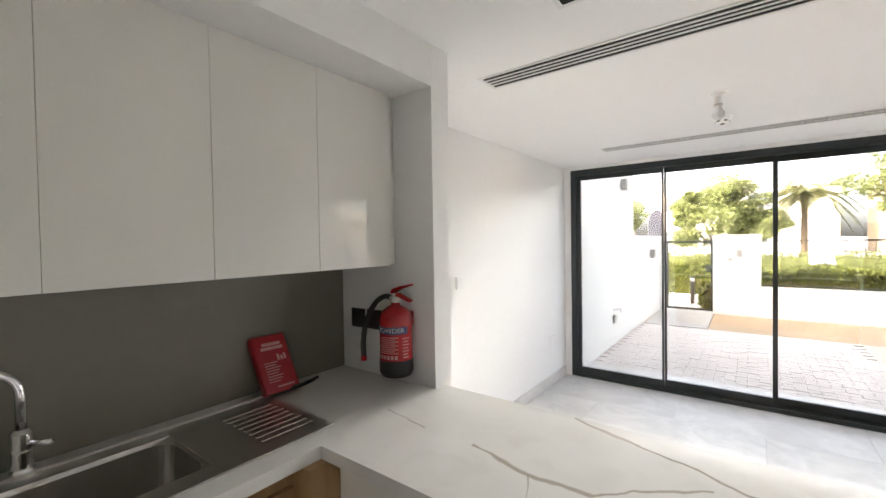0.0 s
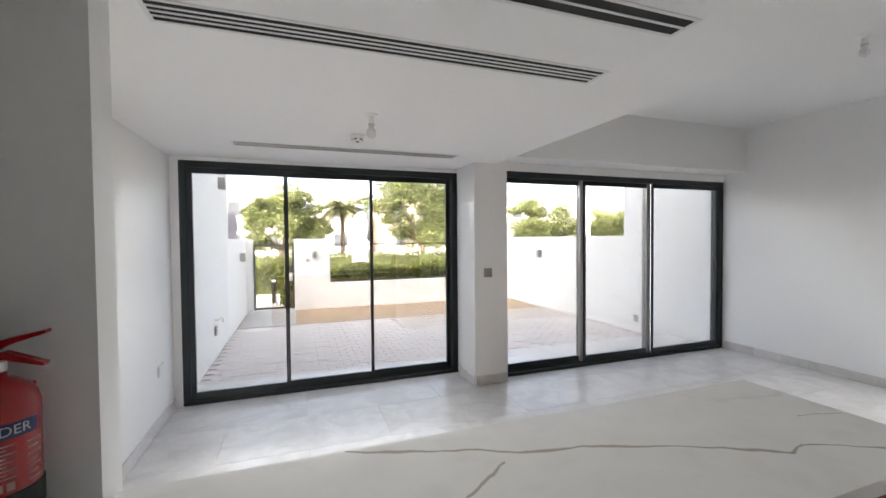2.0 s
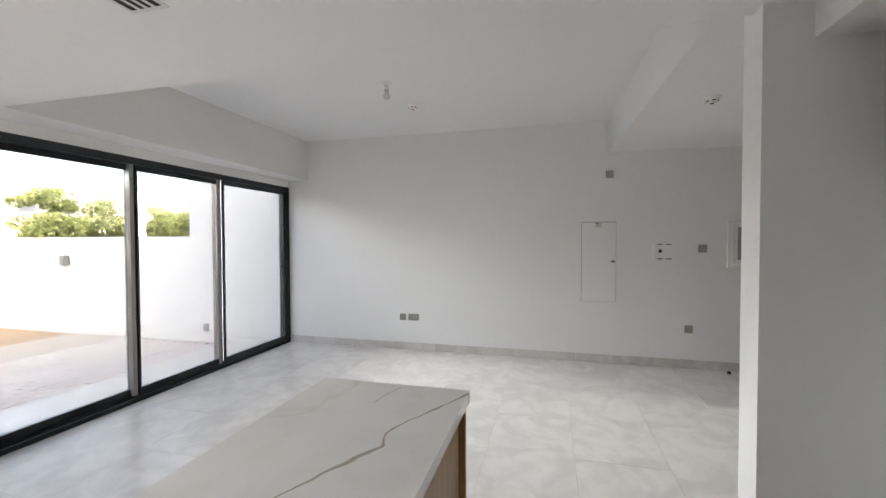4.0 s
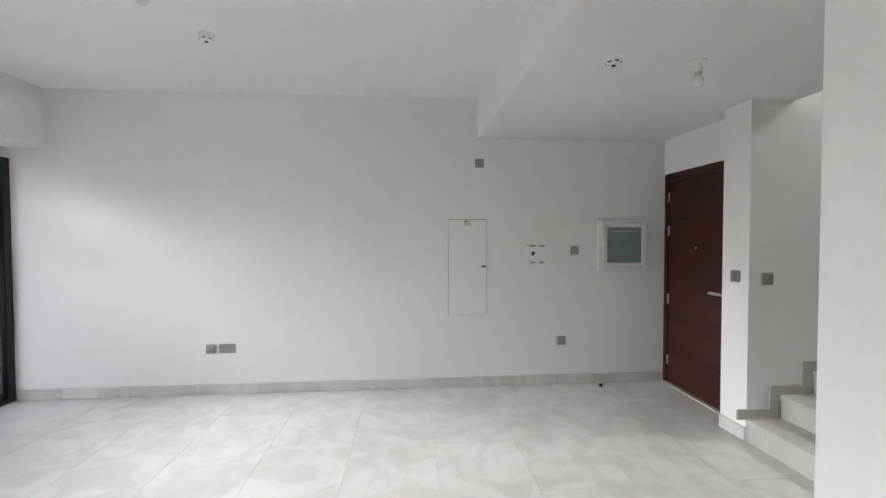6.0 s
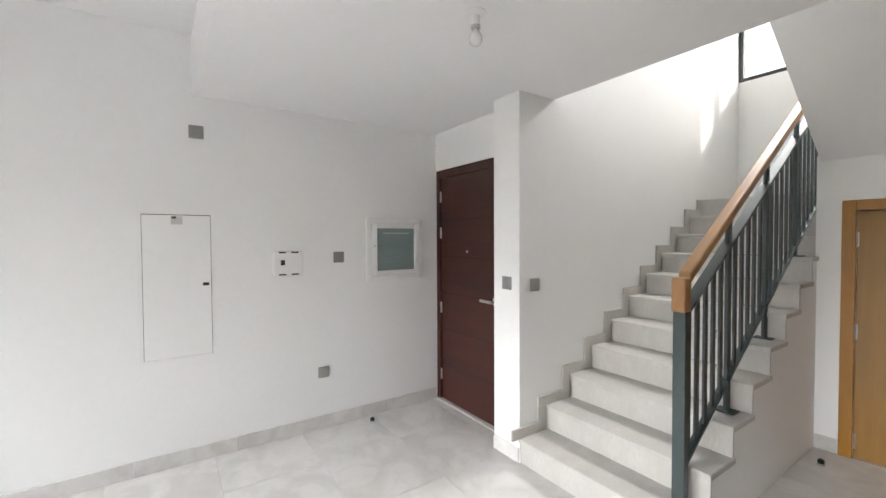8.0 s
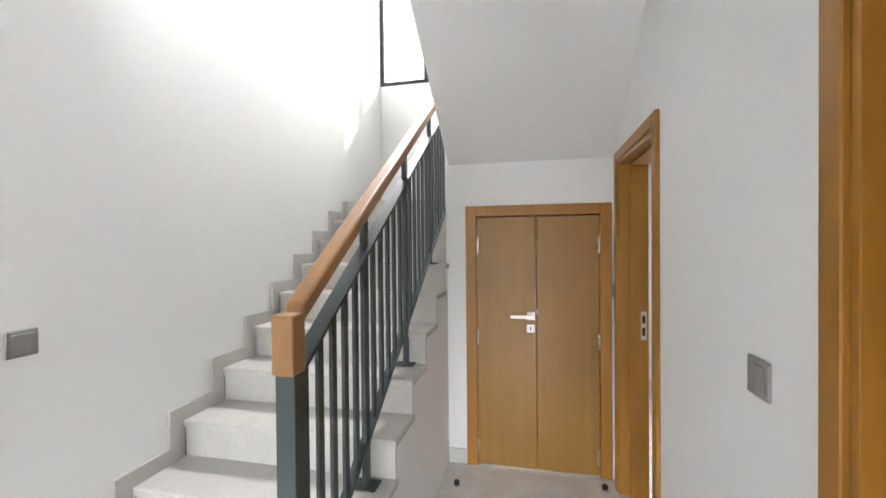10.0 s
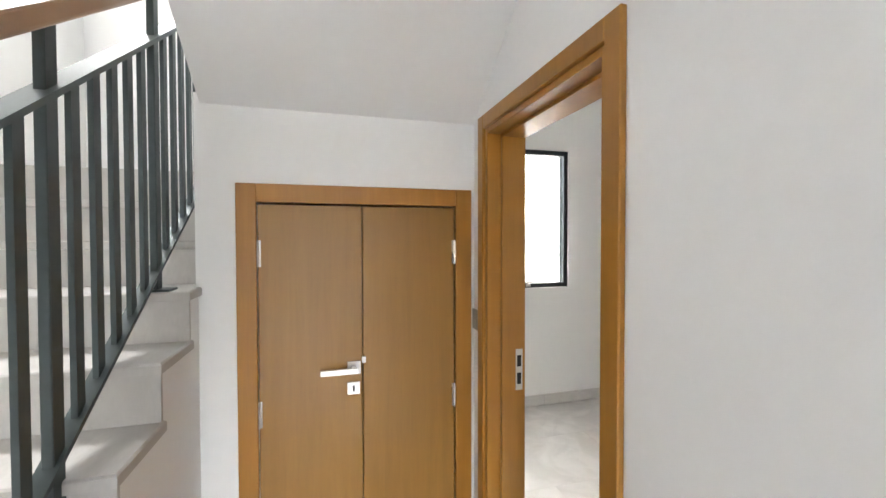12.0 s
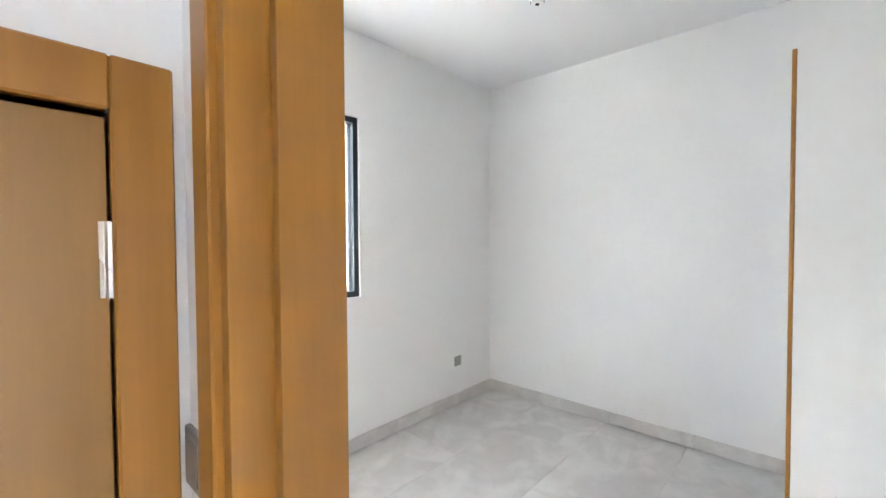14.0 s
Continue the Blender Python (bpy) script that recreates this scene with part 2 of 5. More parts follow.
def dimming_glass(name, tint):
    """Glass sheet with a sharp sheen; its added tint dims the daylight."""
    m = bpy.data.materials.new(name)
    m.use_nodes = True
    nt = m.node_tree
    tr, gl, mx = nt.nodes.new("ShaderNodeBsdfTransparent"), nt.nodes.new("ShaderNodeBsdfGlossy"), nt.nodes.new("ShaderNodeMixShader")
    tr.inputs[0].default_value = (*tint, 1)
    gl.inputs["Roughness"].default_value, mx.inputs[0].default_value = 0.02, 0.06
    nt.links.new(tr.outputs[0], mx.inputs[1])
    nt.links.new(gl.outputs[0], mx.inputs[2])
    nt.links.new(mx.outputs[0], nt.nodes["Material Output"].inputs[0])
    return m


# Added tints lower the outdoor brightness and the sun on the landing.
GLASS = dimming_glass("tinted_glass", (0.62, 0.62, 0.615))
STAIRG = dimming_glass("sun_dimming_glass", (0.30, 0.30, 0.30))
DIMG = dimming_glass("dim_glass", (0.42, 0.425, 0.425))
GREENG = mat("green_tinted_panel", (0.27, 0.34, 0.33), 0.16, var=0.12, scale=1.5, stretch=(1, 0.3, 3))
BULB = mat("frosted_bulb", (0.82, 0.82, 0.80), 0.2, var=0.02)
PAVER = mat("concrete_paver", (0.64, 0.585, 0.545), 0.85, var=0.12, scale=2, fine=45, bump=0.3, bscale=120, rnd=40)
SAND = mat("bare_sand", (0.40, 0.29, 0.19), 0.95, var=0.16, scale=1.4, fine=30, bump=0.6, bscale=40)
JOINT = mat("paving_joint_sand", (0.50, 0.45, 0.40), 0.95, var=0.08, fine=40)
ROADM = mat("asphalt", (0.07, 0.07, 0.072), 0.9, var=0.15, fine=50, bump=0.3)
CONC = mat("pale_concrete", (0.44, 0.42, 0.39), 0.85, var=0.1, fine=30, bump=0.2)


def leaf_mat(name, col, scale):
    """A thin leaf that lets part of the light through."""
    m = mat(name, col, 0.6, var=0.35, scale=scale, fine=8)
    nt = m.node_tree
    b = nt.nodes["Principled BSDF"]
    tr = nt.nodes.new("ShaderNodeBsdfTranslucent")
    nt.links.new(b.inputs["Base Color"].links[0].from_socket, tr.inputs[0])
    mx = nt.nodes.new("ShaderNodeMixShader")
    mx.inputs[0].default_value = 0.5
    nt.links.new(b.outputs[0], mx.inputs[1])
    nt.links.new(tr.outputs[0], mx.inputs[2])
    nt.links.new(mx.outputs[0], nt.nodes["Material Output"].inputs[0])
    return m


LEAF = leaf_mat("tree_leaf", (0.27, 0.30, 0.11), 0.9)
LEAFH = leaf_mat("hedge_leaf", (0.19, 0.21, 0.04), 1.6)
PALML = leaf_mat("palm_leaf", (0.27, 0.27, 0.12), 1.2)
BARK = mat("bark", (0.16, 0.115, 0.075), 0.9, var=0.25, fine=20, bump=0.8, bscale=25)
VILLA = mat("villa_render", (0.52, 0.43, 0.32), 0.85, var=0.05, scale=0.4)
VILLAW = mat("villa_white_render", (0.62, 0.57, 0.49), 0.85, var=0.05, scale=0.4)
VGLASS = mat("dark_window_glass", (0.10, 0.11, 0.12), 0.25, var=0.2)
FLAGW = mat("white_banner_cloth", (0.72, 0.72, 0.74), 0.8, var=0.05)
FLAGD = mat("dark_banner_cloth", (0.045, 0.045, 0.062), 0.8, var=0.1)
GREYP = mat("grey_print", (0.18, 0.18, 0.22), 0.7, var=0.1)


# ---- mesh helpers ----
def to_mesh(bm, name, material, smooth=False):
    me = bpy.data.meshes.new(name)
    bm.normal_update()
    if smooth:
        for f in bm.faces:
            f.smooth = True
    bm.to_mesh(me)
    bm.free()
    me.materials.append(material)
    return me


def part(name, bm, material, parent=None, label="", smooth=False):
    ob = new(name, to_mesh(bm, name, material, smooth))
    ob.parent = parent
    if label:
        ob["label"] = label
    return ob


def thing(name, x, y, z, label, category, rz=0.0, group="", kind=""):
    ob = new(name)
    ob.empty_display_size = 0.1
    ob.matrix_world = pose(x, y, z, 0, 0, rz)
    return tagged(ob, label, category, group, kind)


def solid(name, bm, material, label, category, group="", kind=""):
    return tagged(part(name, bm, material), label, category, group, kind)


def add_box(bm, lo, hi, bevel=0.0, seg=1):
    verts = [bm.verts.new((x, y, z)) for x in (lo[0], hi[0]) for y in (lo[1], hi[1]) for z in (lo[2], hi[2])]
    faces = [bm.faces.new([verts[i] for i in q]) for q in ((0, 1, 3, 2), (4, 6, 7, 5), (0, 4, 5, 1), (2, 3, 7, 6), (0, 2, 6, 4), (1, 5, 7, 3))]
    if bevel:
        edges = list({e for f in faces for e in f.edges})
        bmesh.ops.bevel(bm, geom=edges, offset=bevel, segments=seg, affect="EDGES", profile=0.5)
    return bm


def box(lo, hi, bevel=0.0, seg=1):
    return add_box(bmesh.new(), lo, hi, bevel, seg)


def boxes(*pairs, bevel=0.0):
    bm = bmesh.new()
    for lo, hi in pairs:
        add_box(bm, lo, hi, bevel)
    return bm


def add_cyl(bm, m, r0, r1, h, n=24, cap=True):
    bmesh.ops.create_cone(bm, cap_ends=cap, segments=n, radius1=r0, radius2=r1, depth=h, matrix=m @ Matrix.Translation((0, 0, h / 2)))
    return bm


def cyl(m, r0, r1, h, n=24):
    return add_cyl(bmesh.new(), m, r0, r1, h, n)


def lathe(profile, n=32):
    """A body turned round z from (radius, height) pairs."""
    bm = bmesh.new()
    rings = []
    for r, z in profile:
        rings.append([bm.verts.new((r * math.cos(2 * math.pi * k / n), r * math.sin(2 * math.pi * k / n), z)) for k in range(n)])
    for a, b in zip(rings, rings[1:]):
        for k in range(n):
            bm.faces.new((a[k], a[(k + 1) % n], b[(k + 1) % n], b[k]))
    bm.faces.new(rings[0][::-1])
    bm.faces.new(rings[-1])
    return bm


def prism(points, axis, lo, hi):
    """A flat outline pulled along an axis: points are the two other coordinates, in the axes' order."""
    bm = bmesh.new()

    def v(p, d):
        q = list(p)
        q.insert(axis, d)
        return bm.verts.new(q)

    a, b = [v(p, lo) for p in points], [v(p, hi) for p in points]
    n = len(points)
    bm.faces.new(a)
    bm.faces.new(b[::-1])
    for k in range(n):
        bm.faces.new((a[k], b[k], b[(k + 1) % n], a[(k + 1) % n]))
    bmesh.ops.recalc_face_normals(bm, faces=bm.faces)
    return bm


def tube(points, r, n=12):
    """A round bar along a line of points."""
    bm = bmesh.new()
    pts = [Vector(p) for p in points]
    rings = []
    for k, p in enumerate(pts):
        d = (pts[min(k + 1, len(pts) - 1)] - pts[max(k - 1, 0)]).normalized()
        s = d.cross(Vector((0.13, 0.31, 0.94))).normalized()
        u = s.cross(d)
        rings.append([bm.verts.new(p + r * (math.cos(2 * math.pi * j / n) * s + math.sin(2 * math.pi * j / n) * u)) for j in range(n)])
    for a, b in zip(rings, rings[1:]):
        for j in range(n):
            bm.faces.new((a[j], a[(j + 1) % n], b[(j + 1) % n], b[j]))
    bm.faces.new(rings[0][::-1])
    bm.faces.new(rings[-1])
    bmesh.ops.recalc_face_normals(bm, faces=bm.faces)
    return bm


def slab_mesh(name, sx, sy, sz, ch, material):
    """A thin piece with chamfered upper edges, centred, its top at z = 0."""
    me = bpy.data.meshes.new(name)
    x, y = sx / 2, sy / 2
    ring = lambda a, b, z: [(-a, -b, z), (a, -b, z), (a, b, z), (-a, b, z)]  # noqa: E731
    vs = ring(x, y, -sz) + ring(x, y, -ch) + ring(x - ch, y - ch, 0)
    fs = [(0, 3, 2, 1), (8, 9, 10, 11)]
    for k in range(4):
        j = (k + 1) % 4
        fs += [(k, j, 4 + j, 4 + k), (4 + k, 4 + j, 8 + j, 8 + k)]
    me.from_pydata(vs, [], fs)
    me.materials.append(material)
    return me


def text_mesh(body, size, material, name):
    """Raised letters as a mesh, centred, in the xy plane."""
    cu = bpy.data.curves.new(name, "FONT")
    cu.body, cu.size, cu.extrude, cu.align_x, cu.align_y = body, size, 0.0003, "CENTER", "CENTER"
    ob = bpy.data.objects.new(name, cu)
    me = bpy.data.meshes.new_from_object(ob)
    bpy.data.objects.remove(ob)
    me.materials.clear()
    me.materials.append(material)
    return me


# ---- structure: walls, ceilings ----
def wall(name, label, *pairs, material=None):
    return solid(name, boxes(*pairs), material or WALL, label, "wall", kind="structure")


# Unseen house height, chosen so that its shadow covers the garden.
TOP = 7.8
wall("wall_east", "smooth white painted party wall", ((0, -6.9, -0.2), (0.25, -0.02, TOP)))
wall("wall_west", "smooth white painted outer wall", ((-6.66, -7.2, -0.2), (-6.41, 0.25, TOP)))
wall("wall_north_dining", "white painted wall above the sliding door",
     ((-6.41, 0, 2.215), (-3.68, 0.25, TOP)), ((-6.41, 0, -0.2), (-6.343, 0.25, 2.215)))
wall("pillar", "white painted pillar between the sliding doors", ((-3.68, -0.465, -0.2), (-3.312, 0.25, TOP)))
wall("wall_north_living", "white painted wall above the sliding door", ((-3.312, -0.342, 2.208), (0, -0.09, TOP)))
wall("bulkhead_window", "white painted ceiling bulkhead above the sliding door", ((-3.425, -0.64, 2.30), (-0.001, -0.344, 2.9)))
wall("wall_entry", "white painted wall around the entrance door",
     ((-1.01, -6.79, 2.122), (0, -6.535, 2.9)), ((-1.01, -6.79, -0.2), (-0.955, -6.535, 2.122)))
wall("wall_stair_east", "white painted wall beside the stairs", ((-1.26, -9.98, -0.2), (-1.01, -6.362, TOP)))
wall("wall_stair_south", "white painted landing wall with a window",
     ((-3.5, -9.98, -0.2), (-1.262, -9.73, 3.20)), ((-3.5, -9.98, 5.45), (-1.262, -9.73, TOP)), ((-3.5, -9.98, 3.2), (-2.32, -9.73, 5.45)))
wall("wall_hall", "white painted hall wall with two doorways",
     ((-3.5, -5.606, -0.2), (-3.363, -4.637, 3.0)), ((-3.5, -6.29, 1.944), (-3.363, -5.606, 3.0)),
     ((-3.5, -6.698, -0.2), (-3.363, -6.29, 3.0)), ((-3.5, -7.362, -0.2), (-3.363, -6.698, TOP)),
     ((-3.5, -8.094, 1.964), (-3.363, -7.362, TOP)), ((-3.5, -9.73, -0.2), (-3.363, -8.094, TOP)))
wall("wall_store", "white painted wall under the landing around the store doors",
     ((-3.363, -8.36, 1.668), (-2.29, -8.24, 2.06)), ((-2.496, -8.36, -0.2), (-2.29, -8.24, 1.668)), ((-3.363, -8.36, -0.2), (-3.276, -8.24, 1.668)))
wall("wall_stair_upper", "white painted wall above the stairs", ((-3.363, -6.7, 3.1), (-1.26, -6.5, TOP)))
wall("wall_nib", "white painted end wall of the kitchen alcove", ((-6.41, -3.114, -0.2), (-5.778, -3.004, 2.26)))
wall("wall_kitchen_south", "white painted kitchen wall", ((-6.41, -5.53, -0.2), (-3.5, -5.33, 2.6)))
wall("bulkhead_kitchen", "white painted bulkhead above the wall cabinets",
     ((-6.41, -5.33, 2.087), (-5.778, -3.116, 2.26)), ((-5.778, -5.33, 2.12), (-3.501, -4.785, 2.26)))
wall("wall_room_south", "white painted bedroom wall with a window",
     ((-6.73, -10.19, -0.2), (-4.92, -9.94, 3.1)), ((-4.92, -10.19, 2.35), (-4.1, -9.94, 3.1)),
     ((-4.92, -10.19, -0.2), (-4.1, -9.94, 1.09)), ((-4.1, -10.19, -0.2), (-3.5, -9.94, 3.1)))
wall("wall_room_west", "white painted bedroom wall", ((-6.73, -9.94, -0.2), (-6.48, -7.2, 3.1)))
wall("wall_room_north", "white painted bedroom wall", ((-6.48, -7.2, -0.2), (-3.5, -7.0, 3.1)))
wall("wall_bathroom", "white painted bathroom walls inside the bedroom",
     ((-4.75, -7.597, -0.2), (-4.65, -7.2, 3.0)), ((-6.48, -7.597, 1.95), (-4.75, -7.497, 3.0)), ((-6.48, -7.597, -0.2), (-5.5, -7.497, 1.95)))


def ceiling(name, label, lo, hi):
    return solid(name, box(lo, hi), CEIL, label, "ceiling", kind="structure")


ceiling("ceiling_dining", "lowered white ceiling over kitchen and dining", (-6.41, -5.33, 2.25), (-3.43, 0, 3.1))
ceiling("ceiling_living", "raised white ceiling over the living room", (-3.43, -4.7, 2.84), (0, -0.342, 3.1))
solid("ceiling_hall", prism([(-3.43, -6.7), (0, -6.7), (0, -4.605), (-3.43, -4.665)], 2, 2.46, 3.08), CEIL, "lowered white hall ceiling", "ceiling", kind="structure")
ceiling("ceiling_bedroom", "white bedroom ceiling", (-6.73, -10.19, 2.94), (-3.5, -5.53, 3.12))
ceiling("ceiling_stairwell", "white ceiling high over the stairwell", (-3.5, -9.98, 5.6), (-1.01, -6.5, 5.8))
# Out-of-view slab, added to keep the sun off the ceilings and garden.
solid("roof", box((-6.8, -10.3, TOP), (0.35, 0.35, TOP + 0.3)), RENDER, "flat rendered roof slab, unseen, placed to block the sun", "roof", kind="structure")

# ---- floor ----
floor = solid("floor", box((-6.5, -10.0, -0.2), (0.0, 0.12, -0.012)), GROUT, "pale grey porcelain tiled floor with thin joints", "floor", kind="structure")

# ---- sliding doors ----
def sliding_door(name, x0, x1, y, z1, label, bars, wide):
    """A three-leaf sliding door in a dark frame; bars: where the leaves meet; wide: depth of the meeting stiles."""
    th = thing(name, (x0 + x1) / 2, y, 0, label, "sliding door", kind="structure")
    w, f = (x1 - x0) / 2, 0.062
    part("frame", boxes(((-w, 0, 0.0), (-w + f, 0.13, z1)), ((w - f, 0, 0.0), (w, 0.13, z1)),
                        ((-w + f, 0, z1 - 0.06), (w - f, 0.13, z1)), bevel=0.003), ANTHRA, th)
    part("track", boxes(((-w + f, 0, -0.004), (w - f, 0.13, 0.035)), ((-w + f, 0.030, 0.035), (w - f, 0.036, 0.046)),
                        ((-w + f, 0.062, 0.035), (w - f, 0.068, 0.046)), ((-w + f, 0.094, 0.035), (w - f, 0.1, 0.046))), ANTHRA, th)
    edges = [-w + f - 0.005] + [b - (x0 + x1) / 2 for b in bars] + [w - f + 0.005]
    for k, (a, b) in enumerate(zip(edges, edges[1:])):
        yy = 0.02 + 0.033 * (len(edges) - 2 - k if wide else k)
        s0 = 0.045 if k == 0 else 0.018
        s1 = 0.045 if k == len(edges) - 2 else 0.018
        lo, hi = 0.04, z1 - 0.055
        leaf = part("leaf", boxes(((a, yy, lo), (a + s0, yy + 0.03, hi)), ((b - s1, yy, lo), (b, yy + 0.03, hi)),
                                  ((a + s0, yy, lo), (b - s1, yy + 0.03, lo + 0.065)), ((a + s0, yy, hi - 0.055), (b - s1, yy + 0.03, hi)), bevel=0.002), ANTHRA, th)
        pane = part("pane", box((a + s0 - 0.004, yy + 0.011, lo + 0.06), (b - s1 + 0.004, yy + 0.019, hi - 0.05)), GLASS, leaf, "glass pane tinted to dim the outdoor view")
        pane.visible_shadow = False
    for k, b in enumerate(edges[1:-1]):
        if wide:
            part("meeting_stile", box((b - 0.062, 0.05, 0.045), (b - 0.022, 0.125, z1 - 0.06), 0.003), PLATE, th, "pale grey outer meeting stile")
    part("pull_handle", box((w - f - 0.038, 0.004 if wide else 0.072, 0.98), (w - f - 0.012, 0.02 if wide else 0.086, 1.16), 0.004), BLACK, th)
    return th


sliding_door("window_1", -6.343, -3.68, 0.0, 2.215, "wide closed sliding glass door in a dark grey frame", (-5.452, -4.62), False)
sliding_door("window_2", -3.312, -0.002, -0.342, 2.208, "wide closed sliding glass door in a dark grey frame", (-2.20, -1.205), True)


def fixed_window(name, x0, x1, y, z0, z1, bars, label, glass):
    th = thing(name, (x0 + x1) / 2, y, z0, label, "window", kind="structure")
    w, h, f = (x1 - x0) / 2, z1 - z0, 0.04
    part("window_frame", boxes(((-w, 0, 0), (-w + f, -0.07, h)), ((w - f, 0, 0), (w, -0.07, h)), ((-w + f, 0, 0), (w - f, -0.07, f)), ((-w + f, 0, h - f), (w - f, -0.07, h))), ANTHRA, th)
    ed = [-w + f] + [b - (x0 + x1) / 2 for b in bars] + [w - f]
    for b in ed[1:-1]:
        part("mullion", box((b - 0.05, -0.068, f), (b + 0.05, -0.003, h - f)), ANTHRA, th)
    for k, (a, b) in enumerate(zip(ed, ed[1:])):
        part("pane", box((a + (0.05 if k else 0.0), -0.04, f), (b - (0.05 if k < len(ed) - 2 else 0), -0.032, h - f)), glass, th, "glass pane tinted to dim the daylight")
    return th


# Height above about 4.1 m is unseen, added to fit the landing lamps.
fixed_window("window_3", -2.32, -1.262, -9.735, 3.2, 5.45, (-1.80,), "tall dark-framed window on the stair landing", STAIRG)
w4 = fixed_window("window_4", -4.92, -4.1, -9.955, 1.09, 2.35, (), "small dark-framed bedroom window with bright light outside", DIMG)
part("handle", boxes(((-0.02, 0, 0.012), (0.02, 0.02, 0.03)), ((-0.075, 0.012, 0.045), (0.035, 0.024, 0.058)), ((-0.01, 0.008, 0.028), (0.01, 0.02, 0.05)), bevel=0.002), NICKEL, w4, "metal window handle")


# ---- doors ----
def hinge(parent, x, y, z, face=1.0):
    bm = boxes(((x - 0.012, y, z - 0.05), (x + 0.012, y + 0.004 * face, z + 0.05)))
    add_cyl(bm, pose(x, y + 0.006 * face, z - 0.05), 0.007, 0.007, 0.1, 10)
    return part("hinge", bm, NICKEL, parent, "satin metal hinge")


def lever(parent, x, y, z, way, face, name="door_handle"):
    """A square rose with a flat lever; way: where the lever points along x; face: the side it stands on, along y."""
    h = part(name, box((x - 0.026, min(0, face * 0.008) + y, z - 0.026), (x + 0.026, max(0, face * 0.008) + y, z + 0.026), 0.002), NICKEL, parent, "satin metal lever handle")
    lo, hi = sorted((y + face * 0.008, y + face * 0.05))
    part("neck", box((x - 0.009, lo, z - 0.009), (x + 0.009, hi, z + 0.009), 0.002), NICKEL, h)
    lo, hi = sorted((y + face * 0.042, y + face * 0.056))
    a, b = sorted((x - way * 0.011, x + way * 0.13))
    part("grip", box((a, lo, z - 0.011), (b, hi, z + 0.011), 0.003), NICKEL, h)
    return h


# entrance door
fd = thing("door_1", -0.478, -6.535, 0, "closed dark mahogany entrance door with metal hinges", "door", kind="structure")
part("door_frame", boxes(((-0.475, -0.2, -0.005), (-0.395, -0.004, 2.12)), ((0.425, -0.2, -0.005), (0.476, -0.004, 2.12)), ((-0.395, -0.2, 2.05), (0.425, -0.004, 2.12)), bevel=0.002), MAHOG, fd)
fl = part("leaf", box((-0.392, -0.065, 0.012), (0.422, -0.022, 2.047), 0.002), MAHOG, fd)
for k in range(1, 6):
    # Dark strips laid on the leaf paint the shade of its grooves.
    part("groove_shade", box((-0.392, -0.0225, 0.33 * k + 0.01), (0.422, -0.0212, 0.33 * k + 0.014)), DARK, fl)
for z in (0.24, 0.86, 1.55, 1.88):
    hinge(fd, 0.423, -0.02, z)
lever(fd, -0.325, -0.022, 1.0, 1, 1)
part("peephole", cyl(pose(0.03, -0.022, 1.385, -90, 0, 0), 0.011, 0.010, 0.006, 16), NICKEL, fd)
part("threshold", box((-0.476, -0.11, -0.004), (0.476, 0.018, 0.012), 0.003), CONC, fd, "pale stone threshold")

# store doors under the landing
dd = thing("door_2", -2.886, -8.24, 0, "closed low double doors in honey-brown wood veneer", "double door", kind="structure")
part("door_frame", boxes(((-0.46, -0.1, 0), (-0.39, 0.016, 1.738)), ((0.39, -0.1, 0), (0.46, 0.016, 1.738)), ((-0.39, -0.1, 1.668), (0.39, 0.016, 1.738)), bevel=0.003), OAKT, dd)
for k, (a, b) in enumerate(((-0.3885, -0.0015), (0.0015, 0.3885))):
    lf = part("leaf", box((a, -0.05, 0.008), (b, -0.006, 1.662), 0.002), OAK, dd)
    for z in (0.12, 0.86, 1.475):
        hinge(lf, a - 0.001 if k == 0 else b + 0.001, -0.006, z)
part("threshold", box((-0.39, -0.1, -0.004), (0.39, 0.004, 0.007), 0.001), CONC, dd, "pale stone threshold")
lever(dd, 0.035, -0.006, 1.012, 1, 1)
es = part("escutcheon", box((0.012, -0.006, 0.905), (0.062, 0.002, 0.955), 0.002), NICKEL, dd)
# Dark patch painted for the shaded hole.
part("keyhole", box((0.033, 0.002, 0.918), (0.041, 0.0032, 0.942)), DARK, es)
part("latch", box((-0.012, -0.006, 1.03), (0.004, 0.003, 1.055), 0.001), NICKEL, dd)


